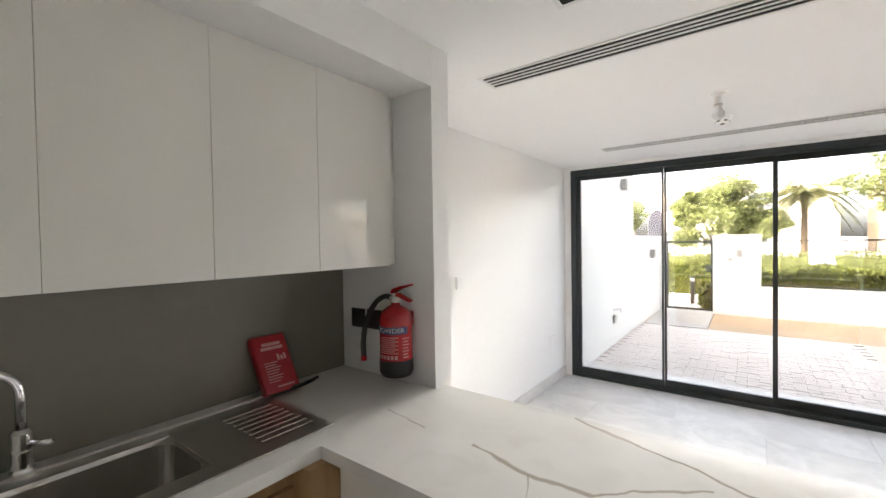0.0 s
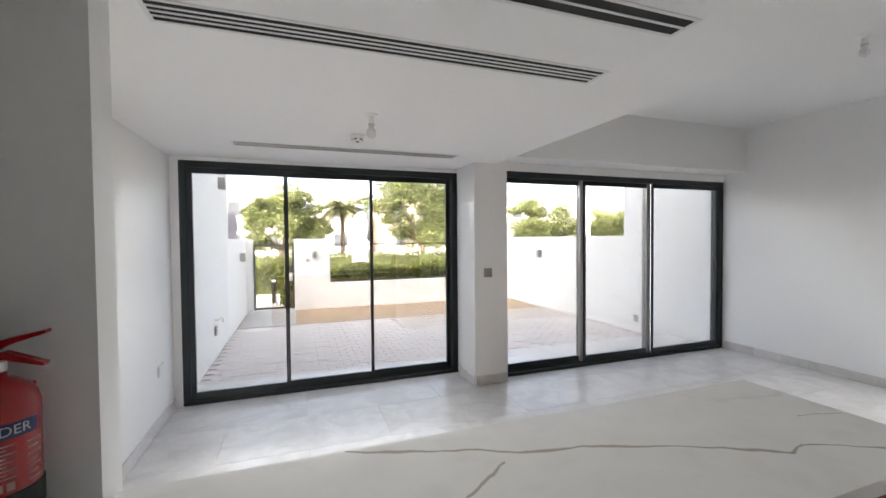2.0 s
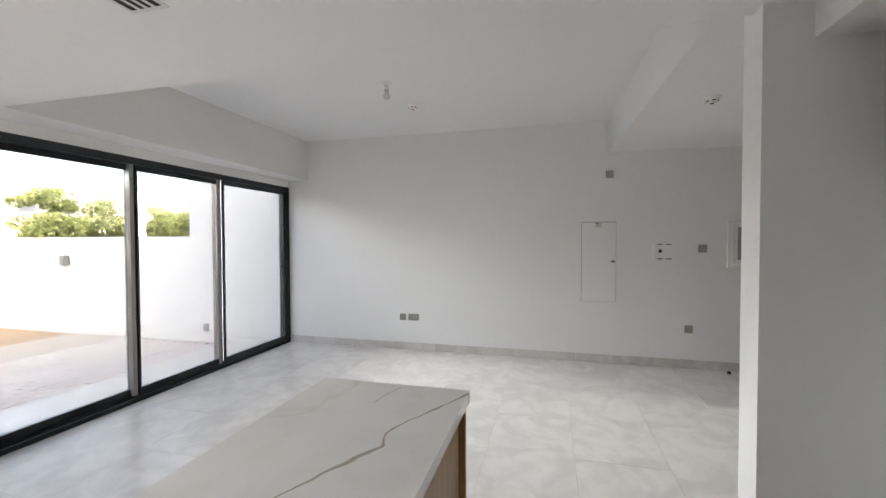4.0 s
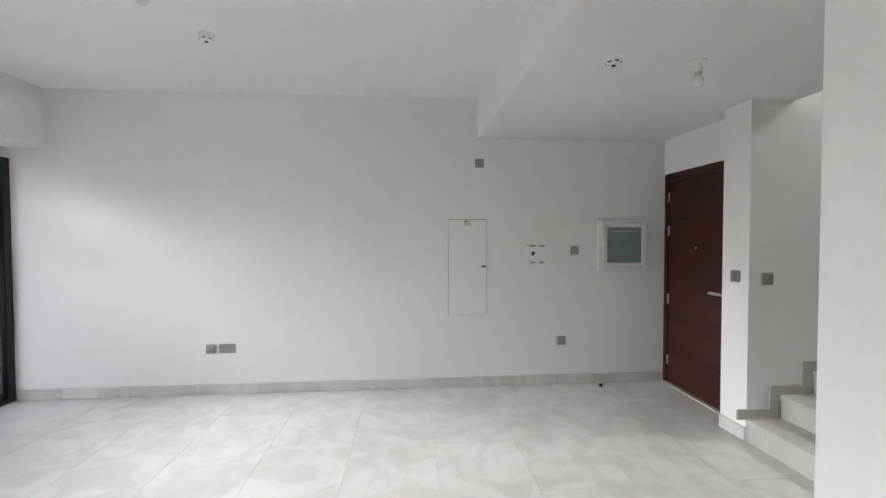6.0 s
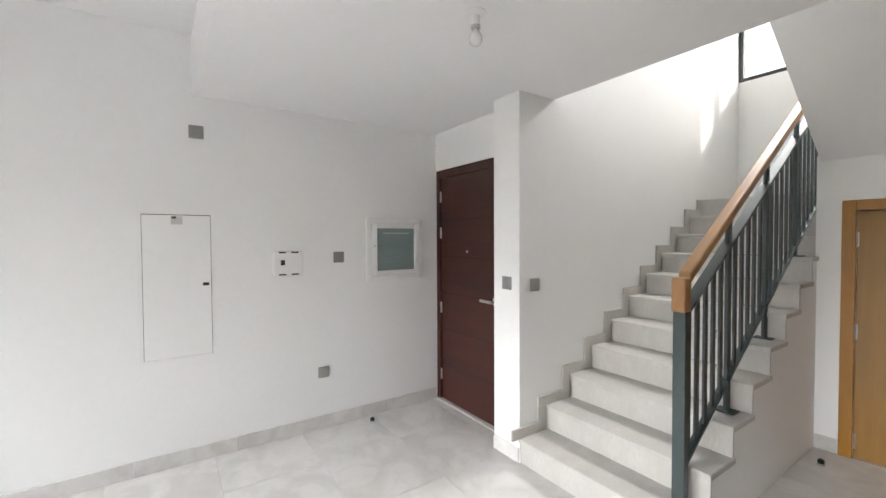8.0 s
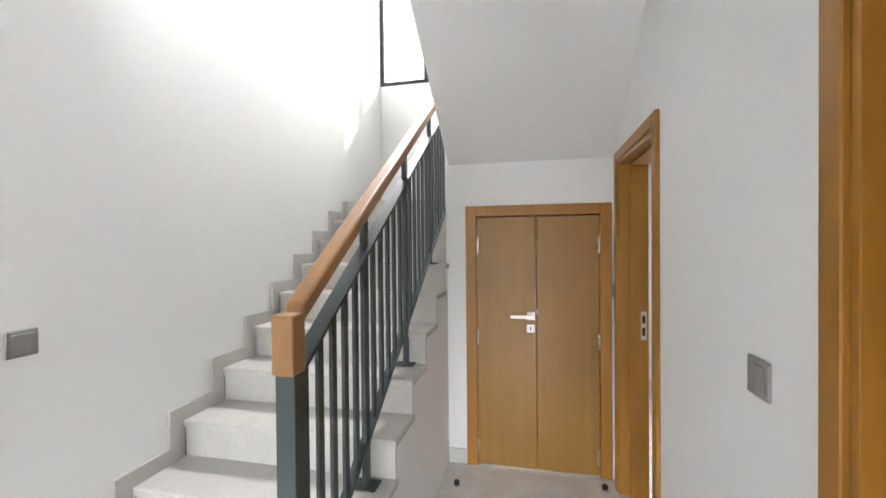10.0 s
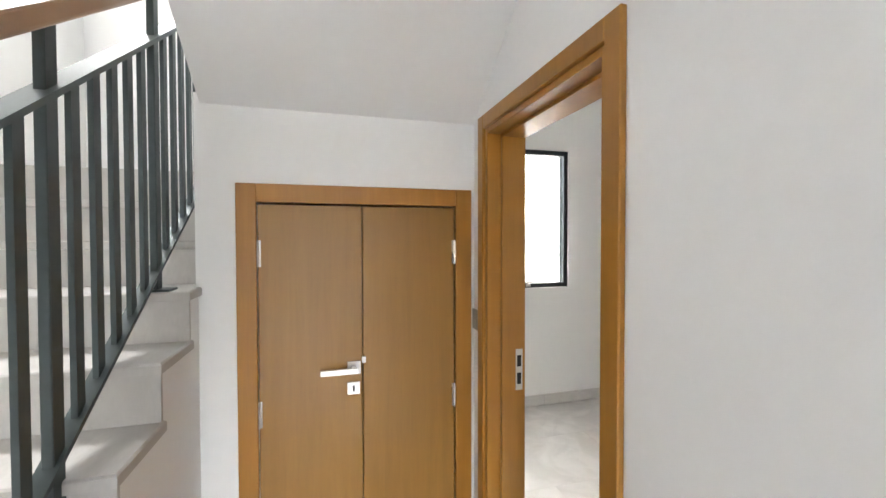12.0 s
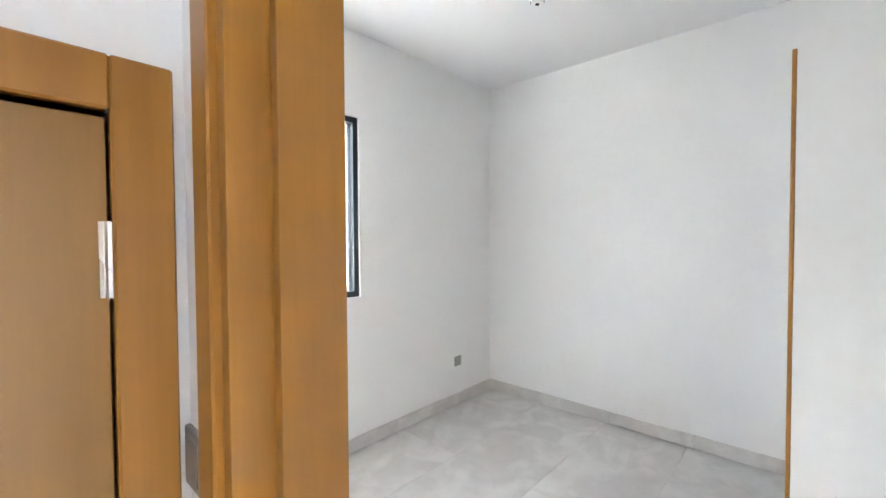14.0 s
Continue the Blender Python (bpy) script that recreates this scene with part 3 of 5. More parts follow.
# doorways in the hall wall, casing on the hall side
def doorway(name, y0, y1, z1, label, closed, c=0.055):
    """A wood-lined doorway through the hall wall: outer casing edges y0 and y1, casing top z1."""
    th = thing(name, -3.363, (y0 + y1) / 2, 0, label, "door frame", kind="structure")
    h = (y1 - y0) / 2
    part("casing", boxes(((0, -h, 0), (0.018, -h + c, z1)), ((0, h - c, 0), (0.018, h, z1)), ((0, -h + c, z1 - c), (0.018, h - c, z1)), bevel=0.003), OAKT, th)
    part("lining", boxes(((-0.15, -h + c + 0.001, 0), (0.006, -h + c + 0.022, z1 - c - 0.001)), ((-0.15, h - c - 0.022, 0), (0.006, h - c - 0.001, z1 - c - 0.001)),
                         ((-0.15, -h + c + 0.022, z1 - c - 0.022), (0.006, h - c - 0.022, z1 - c - 0.001)), bevel=0.001), OAKT, th)
    part("stop", boxes(((-0.15, -h + c + 0.022, 0), (-0.05, -h + c + 0.039, z1 - c - 0.022)), ((-0.15, h - c - 0.035, 0), (-0.05, h - c - 0.022, z1 - c - 0.022)),
                       ((-0.15, -h + c + 0.039, z1 - c - 0.034), (-0.05, h - c - 0.035, z1 - c - 0.022)), bevel=0.001), OAKT, th)
    if closed:
        part("leaf", box((-0.148, -h + c + 0.04, 0.008), (-0.108, h - c - 0.036, z1 - c - 0.035), 0.002), OAK, th)
    else:
        st = part("strike_plate", box((-0.138, -h + c + 0.039, 0.925), (-0.108, -h + c + 0.0415, 1.09), 0.001), NICKEL, th, "satin metal strike plate")
        for z in (1.02, 0.95):
            # No cut-out: a dark patch paints the slot's shade.
            part("slot", box((-0.131, -h + c + 0.0415, z), (-0.114, -h + c + 0.0425, z + 0.045)), DARK, st)
    return th


doorway("door_3", -8.148, -7.300, 2.02, "open doorway with honey-brown wood casing into a bedroom", False)
doorway("door_4", -6.345, -5.55, 2.0, "honey-brown wood door in its casing on the hall wall", True)

bd = thing("door_5", -5.125, -7.597, 0, "bathroom door with honey-brown casing inside the bedroom", "door", kind="structure")
part("casing", boxes(((-0.43, -0.012, 0), (-0.36, -0.001, 2.02)), ((0.38, -0.012, 0), (0.45, -0.001, 2.02)), ((-0.36, -0.012, 1.95), (0.38, -0.001, 2.02)), bevel=0.002), OAKT, bd)
part("leaf", box((-0.372, 0.01, 0.005), (0.372, 0.05, 1.945), 0.002), OAK, bd)

# ---- stairs ----
RISE, GO, Y1, SKH = 0.1695, 0.2504, -6.352, 0.07
st = thing("staircase", -1.78, Y1, 0, "straight flight of pale grey tiled stairs up to a landing", "stairs", kind="structure")
XE, XW = -1.262 + 1.78, -2.298 + 1.78
pts = [(-0.008, -0.05)]
for n in range(1, 12):
    pts += [(-GO * (n - 1) - 0.03, RISE * n - 0.032), (-GO * n - 0.03, RISE * n - 0.032)]
pts = [(-0.03, -0.05)] + pts[1:] + [(-GO * 11 - 0.03, 1.45), (-1.9, 1.2), (-1.9, -0.05)]
part("flight_body", prism(pts, 0, XW, XE), WALL, st)
tread_me = slab_mesh("tread", XE - XW + 0.012, GO + 0.035, 0.03, 0.005, STEP)
riser_me = slab_mesh("riser", XE - XW + 0.004, RISE - 0.032, 0.012, 0.001, STEP)
xm = (XE + XW) / 2
for n in range(1, 12):
    if n < 11:
        t = new("tread", tread_me)
        t.parent, t.location = st, (xm - 0.006, -GO * (n - 0.5) - 0.0175 + 0.0, RISE * n)
    r = new("riser", riser_me)
    r.parent, r.matrix_basis = st, pose(xm - 0.002, -GO * (n - 1) - 0.018, RISE * (n - 0.5) - 0.016, -90, 180, 0)
for n in range(1, 11):
    a, b = -GO * (n - 1) + 0.075, -GO * n + 0.075
    z0, z1 = RISE * n, RISE * n + SKH
    part("stair_skirting", prism([(a - 0.003, z0), (a - 0.003, z1), (b, z1), (b, z1 + RISE - SKH), (b - 0.075, z1 + RISE - SKH), (b - 0.075, z0)], 0, XE - 0.014, XE + 0.001), STEP, st)
ld = solid("landing", box((-3.363, -9.73, 1.70), (-1.262, -8.856 + 0.008, 1.865)), STEP, "pale grey tiled stair landing", "landing", kind="structure")
f2 = [(-8.72, 1.685), (-6.702, 3.098), (-6.702, 3.40)]
for n in range(8, 0, -1):
    f2 += [(-8.62 + GO * n, 1.865 + RISE * n), (-8.62 + GO * (n - 1), 1.865 + RISE * n)]
f2 += [(-8.62, 1.866), (-8.72, 1.866)]
solid("upper_flight", prism(f2, 0, -3.362, -2.31), WALL, "white painted underside of the upper stair flight", "stairs", kind="structure")

# ---- stair railing ----
SL = RISE / GO
rl = thing("stair_railing", -2.2, -6.53, 0, "grey-green steel balustrade with a honey wood handrail", "railing")


def slope_bar(za, y0, y1, hw, hh):
    """A bar along the stair's slope: lower edge za over the origin's height at y = 0."""
    z = lambda y: za - SL * y  # noqa: E731
    return prism([(y0, z(y0)), (y1, z(y1)), (y1, z(y1) + hh), (y0, z(y0) + hh)], 0, -hw, hw)


END = -2.12
hr = slope_bar(1.243, -0.028, END, 0.031, 0.062)
bmesh.ops.bevel(hr, geom=list(hr.edges), offset=0.012, segments=3, affect="EDGES", profile=0.5)
hand = part("handrail", hr, OAKH, rl, "honey-coloured wooden handrail", smooth=False)
cap = box((-0.033, -0.035, 1.13), (0.033, 0.035, 1.298), 0.008, 2)
part("handrail_end", cap, OAKH, rl, "turned-down wooden handrail end")
part("newel_post", box((-0.03, -0.025, RISE), (0.03, 0.02, 1.15), 0.002), RAILM, rl)
part("upper_bar", slope_bar(1.10, -0.02, END, 0.028, 0.016), RAILM, rl)
part("lower_bar", slope_bar(0.335, -0.02, END, 0.02, 0.014), RAILM, rl)
y = -0.075
k = 0
bal = None
while y > END + 0.03:
    k += 1
    if k % 6 == 0:
        n = math.ceil((-y + 0.178) / GO)
        p = part("post", box((-0.011, y - 0.02, RISE * n), (0.011, y + 0.02, 1.252 - SL * y), 0.002), RAILM, rl)
        part("base_plate", box((-0.05, y - 0.04, RISE * n), (0.05, y + 0.04, RISE * n + 0.008), 0.001), RAILM, p)
    elif bal is None:
        bal = part("baluster", prism([(-0.016, 0.347), (0.016, 0.333), (0.016, 1.097), (-0.016, 1.111)], 0, -0.0065, 0.0065), RAILM, rl)
        bal.location = (0, y, -SL * y)
    else:
        b2 = new("baluster", bal.data)
        b2.parent, b2.location = rl, (0, y, -SL * y)
    y -= 0.0905


# ---- kitchen ----
def front(name, parent, lo, hi, material, bevel=0.002):
    return part(name, box(lo, hi, bevel), material, parent)


y = -3.16
for k in range(5):
    th = thing("wall_cabinet", -6.33, y, 1.392, "gloss white handleless wall cabinet over the worktop", "cabinet", group="kitchen wall cabinets")
    part("body", box((0.0, -0.3455, 0.0), (0.3425, 0, 0.69), 0.0005), GLOSS, th)
    part("door", box((0.3428, -0.3457, -0.006), (0.363, -0.0003, 0.694), 0.0012), GLOSS, th)
    y -= 0.346
filler = solid("cabinet_filler", box((-6.33, -3.158, 1.392), (-5.985, -3.116, 2.085)), GLOSS, "narrow gloss white filler strip beside the wall cabinets", "panel")
for k in range(2):
    th = thing("wall_cabinet", -3.56 - 0.6 * k, -5.33, 1.765, "short gloss white wall cabinet under the bulkhead", "cabinet", group="short wall cabinets")
    part("body", box((-0.6, 0.0, 0.0), (0, 0.335, 0.352), 0.001), GLOSS, th)
    part("door", box((-0.598, 0.337, -0.004), (-0.002, 0.356, 0.353), 0.002), GLOSS, th)

solid("splashback", box((-6.408, -5.325, 0.9005), (-6.33, -3.1145, 1.39)), SPLASH, "dark grey glossy splashback panel above the worktop", "splashback", kind="structure")
wt = thing("worktop", -5.77, -3.36, 0.862, "white quartz worktop with brown veins, forming a peninsula", "worktop")
run = boxes(((-0.56, -1.96, 0), (0, -0.992, 0.038)), ((-0.56, -0.992, 0), (-0.427, -0.533, 0.038)), ((-0.143, -0.992, 0), (0, -0.533, 0.038)), ((-0.56, -0.533, 0), (0, 0.244, 0.038)))
bmesh.ops.remove_doubles(run, verts=run.verts, dist=0.0001)
part("sink_run", run, QUARTZ, wt)
part("peninsula_slab", box((0, -0.30, 0), (2.135, 0.30, 0.038)), QUARTZ, wt)
for k in range(3):
    th = thing("base_cabinet", -6.32, -3.72 - 0.53 * k, 0, "honey wood base cabinet under the quartz worktop", "cabinet", group="kitchen base cabinets")
    part("body", box((0, -0.53, 0.1), (0.49, 0, 0.70), 0.001), KWOOD, th)
    part("door", box((0.492, -0.527, 0.105), (0.511, -0.003, 0.80), 0.002), KWOOD, th)
    part("plinth", box((0.0, -0.53, 0.0), (0.45, 0, 0.099)), PLATE, th)
    part("top_rail", box((0.47, -0.53, 0.802), (0.499, 0, 0.861), 0.001), KWOOD, th)
for k in range(4):
    x0 = -3.66 - 0.52 * k
    th = thing("peninsula_cabinet", x0, -3.10, 0, "honey wood peninsula cabinet under the quartz worktop", "cabinet", group="peninsula cabinets")
    part("body", box((-0.52, -0.50, 0.1), (0, 0, 0.82), 0.001), KWOOD, th)
    part("door", box((-0.517, -0.521, 0.105), (-0.003, -0.502, 0.80 if k < 3 else 0.858), 0.002), KWOOD if k < 3 else GLOSS, th)
    part("plinth", box((-0.52, -0.46, 0.0), (0, -0.04, 0.099)), PLATE, th)
    # Channel filled near-black to paint the shade under the worktop.
    part("grip_profile", box((-0.52, -0.51, 0.822), (0, -0.02, 0.86)), DARK, th, "recessed grip channel, its shade put in as dark colour")
solid("corner_post", box((-5.85, -3.719, 0.0), (-5.742, -3.60, 0.861), 0.001), KWOOD, "honey wood corner filler post under the worktop", "panel")
solid("end_panel", box((-3.658, -3.645, 0.0), (-3.638, -3.075, 0.861), 0.001), KWOOD, "honey wood end panel of the peninsula", "panel")

# sink: rim, bowl and drainer, let into the worktop from above
sk = thing("kitchen_sink", -6.05, -3.55, 0.90, "stainless steel inset sink with a ribbed drainer", "sink")
part("rim", boxes(((-0.20, -0.345, 0.0005), (0.20, 0.0, 0.004)), ((-0.20, -0.86, 0.0005), (-0.145, -0.345, 0.004)), ((0.135, -0.86, 0.0005), (0.20, -0.345, 0.004)),
                  ((-0.145, -0.86, 0.0005), (0.135, -0.80, 0.004)), bevel=0.001), STEEL, sk)
bm = bmesh.new()
ring = lambda m, z: [bm.verts.new((x, y, z)) for x, y in ((-0.145 + m, -0.80 + m), (0.135 - m, -0.80 + m), (0.135 - m, -0.345 - m), (-0.145 + m, -0.345 - m))]  # noqa: E731
loops = [ring(0.0, 0.004), ring(0.004, -0.008), ring(0.010, -0.135), ring(0.030, -0.155)]
for p, q in zip(loops, loops[1:]):
    for i in range(4):
        bm.faces.new((p[i], q[i], q[(i + 1) % 4], p[(i + 1) % 4]))
bm.faces.new(loops[-1][::-1])
bmesh.ops.bevel(bm, geom=[e for e in bm.edges if abs(e.verts[0].co.z - e.verts[1].co.z) > 0.05], offset=0.06, segments=6, affect="EDGES", profile=0.5)
bmesh.ops.recalc_face_normals(bm, faces=bm.faces)
bowl = part("bowl", bm, STEEL, sk, "deep square steel bowl", smooth=False)
part("drain", cyl(pose(-0.005, -0.57, -0.1545), 0.042, 0.04, 0.004), CHROME, bowl)
part("upstand", box((-0.215, -0.87, 0.0005), (-0.2, 0.0, 0.012), 0.002), STEEL, sk)
for k in range(8):
    part("drainer_rib", box((-0.12 + 0.034 * k, -0.20, 0.004), (-0.112 + 0.034 * k, -0.03, 0.0052)), STEEL, sk)
tp = thing("kitchen_tap", -6.27, -4.20, 0.904, "chrome swan-neck kitchen tap behind the sink", "tap")
part("base", lathe([(0.027, 0), (0.027, 0.010), (0.022, 0.018), (0.0215, 0.06), (0.0235, 0.066), (0.0235, 0.108), (0.017, 0.118)], 28), CHROME, tp, smooth=False)
arc = [(0.065 - 0.065 * math.cos(a), 0.205 + 0.065 * math.sin(a)) for a in np.linspace(0, math.pi, 16)] + [(0.13, 0.165)]
part("spout", tube([(0, 0, 0.11)] + [(-0.3 * q, -0.95 * q, z) for q, z in arc], 0.0115, 16), CHROME, tp, smooth=True)
part("aerator", cyl(pose(-0.039, -0.1235, 0.152), 0.0135, 0.0135, 0.02, 16), CHROME, tp)
part("lever", tube([(0.016, 0.012, 0.078), (0.04, 0.03, 0.082), (0.062, 0.046, 0.083)], 0.008, 12), CHROME, tp, smooth=True)

# fire blanket box leaning on the splashback
fb = thing("fire_blanket_case", -6.262, -3.508, 0.9005, "red fire blanket case with white print leaning on the splashback", "fire blanket", rz=0)
fb.matrix_world = pose(-6.205, -3.513, 0.914, 0, 0, 88) @ pose(0, 0, 0, -32, 0, 0)
part("case", box((-0.07, -0.018, 0.006), (0.07, 0.018, 0.235), 0.008, 3), REDP, fb)
for k in range(2):
    part("heading_line", box((-0.042 + 0.008 * k, -0.0188, 0.172 + 0.017 * k), (0.046 - 0.006 * k, -0.018, 0.184 + 0.017 * k)), PRINT, fb, "pale printed heading bar")
for k in range(8):
    part("print_line", box((-0.045, -0.0188, 0.045 + 0.0105 * k), (0.0 + 0.008 * (k % 3), -0.018, 0.049 + 0.0105 * k)), PRINT, fb)
for k in range(3):
    part("print_mark", box((0.012 + 0.013 * k, -0.0188, 0.125), (0.021 + 0.013 * k, -0.018, 0.15 - 0.008 * (k % 2))), PRINT, fb)
part("print_foot", box((-0.02, -0.0188, 0.022), (0.05, -0.018, 0.028)), PRINT, fb)
for k in range(2):
    part("strap", tube([(0.03, -0.005 - 0.02 * k, 0.008), (0.06, -0.015 - 0.02 * k, 0.004), (0.10, -0.02 - 0.028 * k, 0.006), (0.135, -0.012 - 0.03 * k, 0.012)], 0.0055, 8), BLACK, fb, "black pull strap")

# fire extinguisher on the nib wall
fx = thing("fire_extinguisher", -5.914, -3.192, 0.953, "red powder fire extinguisher with black base and hose", "fire extinguisher")
fx.scale = (0.97, 0.97, 0.95)
R = 0.0675
part("cylinder", lathe([(R - 0.003, 0.05), (R, 0.06), (R, 0.235), (R - 0.004, 0.255), (R - 0.014, 0.272), (0.034, 0.287), (0.02, 0.294), (0.018, 0.305)], 40), RED, fx, smooth=True)
part("base_ring", lathe([(0.052, 0.0), (R - 0.006, 0.004), (R + 0.002, 0.02), (R + 0.002, 0.07), (R - 0.003, 0.076)], 40), BLACK, fx, "black plastic base")


def wrap(z0, z1, a0, a1, r, n=18):
    """A thin curved label on the cylinder."""
    bm = bmesh.new()
    rows = [[bm.verts.new((q * math.cos(a), q * math.sin(a), z)) for a in np.linspace(radians(a0), radians(a1), n)] for q, z in ((r, z0), (r, z1), (r - 0.002, z1), (r - 0.002, z0))]
    for p, q in zip(rows, rows[1:] + rows[:1]):
        for k in range(n - 1):
            bm.faces.new((p[k], p[k + 1], q[k + 1], q[k]))
    return bm


part("name_band", wrap(0.182, 0.212, -185, -5, R + 0.0012), BLUE, fx, "dark blue label band with white lettering")
tm = text_mesh("POWDER", 0.027, LABEL, "lettering")
for v in tm.vertices:
    a = radians(-66) + v.co.x / R
    rr = R + 0.0014 + v.co.z
    v.co = (rr * math.cos(a), rr * math.sin(a), 0.197 + v.co.y)
lt = new("lettering", tm)
lt.parent = fx
for k in range(9):
    part("print_line", wrap(0.104 + 0.008 * k, 0.1068 + 0.008 * k, -112 + 5 * (k % 3), -40 - 11 * (k % 2), R + 0.001, 12), PRINT, fx)
for k in range(5):
    part("pictogram", wrap(0.080, 0.096, -108 + 14 * k, -98 + 14 * k, R + 0.001, 4), PRINT, fx, "pale printed pictogram")
for k in range(7):
    part("side_line", wrap(0.085 + 0.013 * k, 0.088 + 0.013 * k, -24, 2 - 6 * (k % 2), R + 0.001, 8), PRINT, fx)
vl = part("valve", lathe([(0.017, 0.303), (0.02, 0.308), (0.02, 0.325), (0.013, 0.33), (0.013, 0.342)], 20), NICKEL, fx)
part("lower_lever", prism([(-0.012, 0.338), (0.02, 0.346), (0.085, 0.318), (0.083, 0.311), (0.02, 0.33), (-0.012, 0.324)], 1, -0.01, 0.01), RED, fx)
part("upper_lever", prism([(-0.02, 0.342), (-0.01, 0.36), (0.025, 0.372), (0.088, 0.386), (0.089, 0.379), (0.03, 0.36), (0.0, 0.342)], 1, -0.011, 0.011), RED, fx)
def bent(points, n=6):
    """Points along a smooth curve through the given ones."""
    ps = [Vector(p) for p in points]
    ps = [ps[0]] + ps + [ps[-1]]
    out = []
    for a, b, c, d in zip(ps, ps[1:], ps[2:], ps[3:]):
        for k in range(n):
            t = k / n
            out.append(0.5 * (2 * b + (c - a) * t + (2 * a - 5 * b + 4 * c - d) * t * t + (3 * b - a - 3 * c + d) * t ** 3))
    return out + [ps[-1]]


part("hose", tube(bent([(-0.012, 0, 0.318), (-0.055, -0.003, 0.326), (-0.105, -0.006, 0.300), (-0.148, -0.008, 0.245), (-0.178, -0.008, 0.18), (-0.192, -0.008, 0.11), (-0.190, -0.008, 0.05)]), 0.0115, 14), BLACK, fx, "black rubber hose", smooth=True)
part("hose_collar", tube([(-0.008, 0, 0.317), (-0.024, 0, 0.3205)], 0.0135, 12), NICKEL, fx)
part("nozzle", lathe([(0.012, 0), (0.014, 0.012), (0.011, 0.022)], 14), RED, fx, "small red nozzle tip").location = (-0.190, -0.008, 0.03)
part("bracket", box((-0.03, R - 0.005, 0.2), (0.03, 0.078, 0.26), 0.002), RED, fx, "red wall bracket")


# ---- switches, sockets and plates ----
def plate(name, x, y, z, rz, label, w=0.086, h=0.086, keys=1, material=None, cat="switch"):
    """A faceplate on a wall; rz turns its face, which looks along -y at 0."""
    th = thing(name, x, y, z, label, cat, rz=rz)
    m = material or PLATE
    part("faceplate", box((-w / 2, -0.009, -h / 2), (w / 2, 0.0, h / 2), 0.0025, 2), m, th)
    kw = (w - 0.02) / keys
    for k in range(keys):
        a = -w / 2 + 0.01 + kw * k
        part("rocker", box((a + 0.002, -0.012, -h / 2 + 0.012), (a + kw - 0.002, -0.0088, h / 2 - 0.012), 0.001), m, th)
    return th


plate("socket_plate", 0, -2.209, 0.437, -90, "grey twin wall socket near the floor", 0.148, 0.086, 2, cat="socket")
plate("socket_plate", 0, -2.058, 0.435, -90, "small grey data socket beside a twin socket", 0.086, 0.086, 1, cat="socket")
plate("wall_plate", 0, -4.622, 2.215, -90, "grey square blank plate high on the wall", cat="wall plate")
plate("wall_switch", 0, -5.592, 1.352, -90, "grey metal wall switch beside the glazed cabinet", keys=2)
plate("socket_plate", 0, -5.46, 0.444, -90, "grey metal wall socket low on the wall", cat="socket")
plate("wall_switch", -3.50, -0.465, 1.145, 0, "grey metal wall switch on the pillar", keys=2).matrix_world = pose(-3.535, -0.465, 1.145, 0, 0, 0)
plate("wall_switch", -1.144, -6.362, 1.192, 180, "grey metal wall switch beside the entrance door", keys=2)
plate("wall_switch", -1.26, -6.502, 1.181, -90, "grey metal wall switch beside the stairs", keys=1)
plate("socket_plate", -6.41, -0.375, 0.457, 90, "grey twin wall socket near the sliding door", 0.148, 0.086, 2, WPLAST, cat="socket")
plate("wall_switch", -6.41, -2.035, 1.19, 90, "white wall switch on the dining wall", 0.086, 0.086, 1, WPLAST)
plate("wall_switch", -3.363, -6.56, 1.18, 90, "grey metal wall switch beside a door casing", keys=2)
plate("wall_switch", -3.363, -8.203, 1.187, 90, "grey metal wall switch beside the bedroom doorway", 0.07, 0.086, 1)
plate("socket_plate", -5.984, -9.94, 0.389, 180, "grey metal wall socket low on the bedroom wall", cat="socket")
plate("socket_plate", -4.65, -7.463, 0.77, 90, "grey metal wall socket on the bathroom wall", cat="socket")
plate("wall_plate", -6.22, -3.114, 1.139, 0, "dark grey square plate on the kitchen end wall", material=DPLATE, cat="wall plate")
plate("socket_plate", -6.085, -3.114, 1.141, 0, "dark grey twin socket behind the fire extinguisher", 0.148, 0.086, 2, DPLATE, cat="socket")
# ---- access panel, control box and glazed cabinet on the long wall ----
ap = thing("access_panel", 0, -4.505, 0.726, "flush white access panel with a black latch", "access panel")
part("frame", boxes(((-0.004, -0.215, -0.02), (-0.0005, -0.192, 0.955)), ((-0.004, 0.192, -0.02), (-0.0005, 0.215, 0.955)), ((-0.004, -0.192, 0.937), (-0.0005, 0.192, 0.955)), ((-0.004, -0.192, -0.02), (-0.0005, 0.192, -0.004))), WPLAST, ap)
# Flat dark sheet on the wall, painting the shade of the gap.
part("gap", box((-0.0015, -0.1915, -0.0035), (-0.0004, 0.1915, 0.9365)), DARK, ap, "dark sheet painted as the shade round the panel")
pn = part("panel_door", box((-0.006, -0.189, -0.002), (-0.002, 0.189, 0.932), 0.001), WALL, ap)
part("latch", box((-0.012, -0.177, 0.462), (-0.005, -0.139, 0.482), 0.001), BLACK, pn)
part("tag", box((-0.0085, -0.03, 0.872), (-0.0055, 0.035, 0.926), 0.001), LABEL, pn, "small pale tag taped at the top")
part("tag_clip", box((-0.012, 0.005, 0.91), (-0.008, 0.03, 0.924), 0.001), BLACK, pn)
cb = thing("control_box", 0, -5.198, 1.317, "white plastic control box with vents and a small sensor", "control box")
part("body", box((-0.034, -0.104, -0.09), (-0.0005, 0.104, 0.09), 0.008, 2), WPLAST, cb)
part("side_flange", box((-0.022, -0.112, -0.06), (-0.002, -0.1045, 0.06), 0.002), WPLAST, cb)
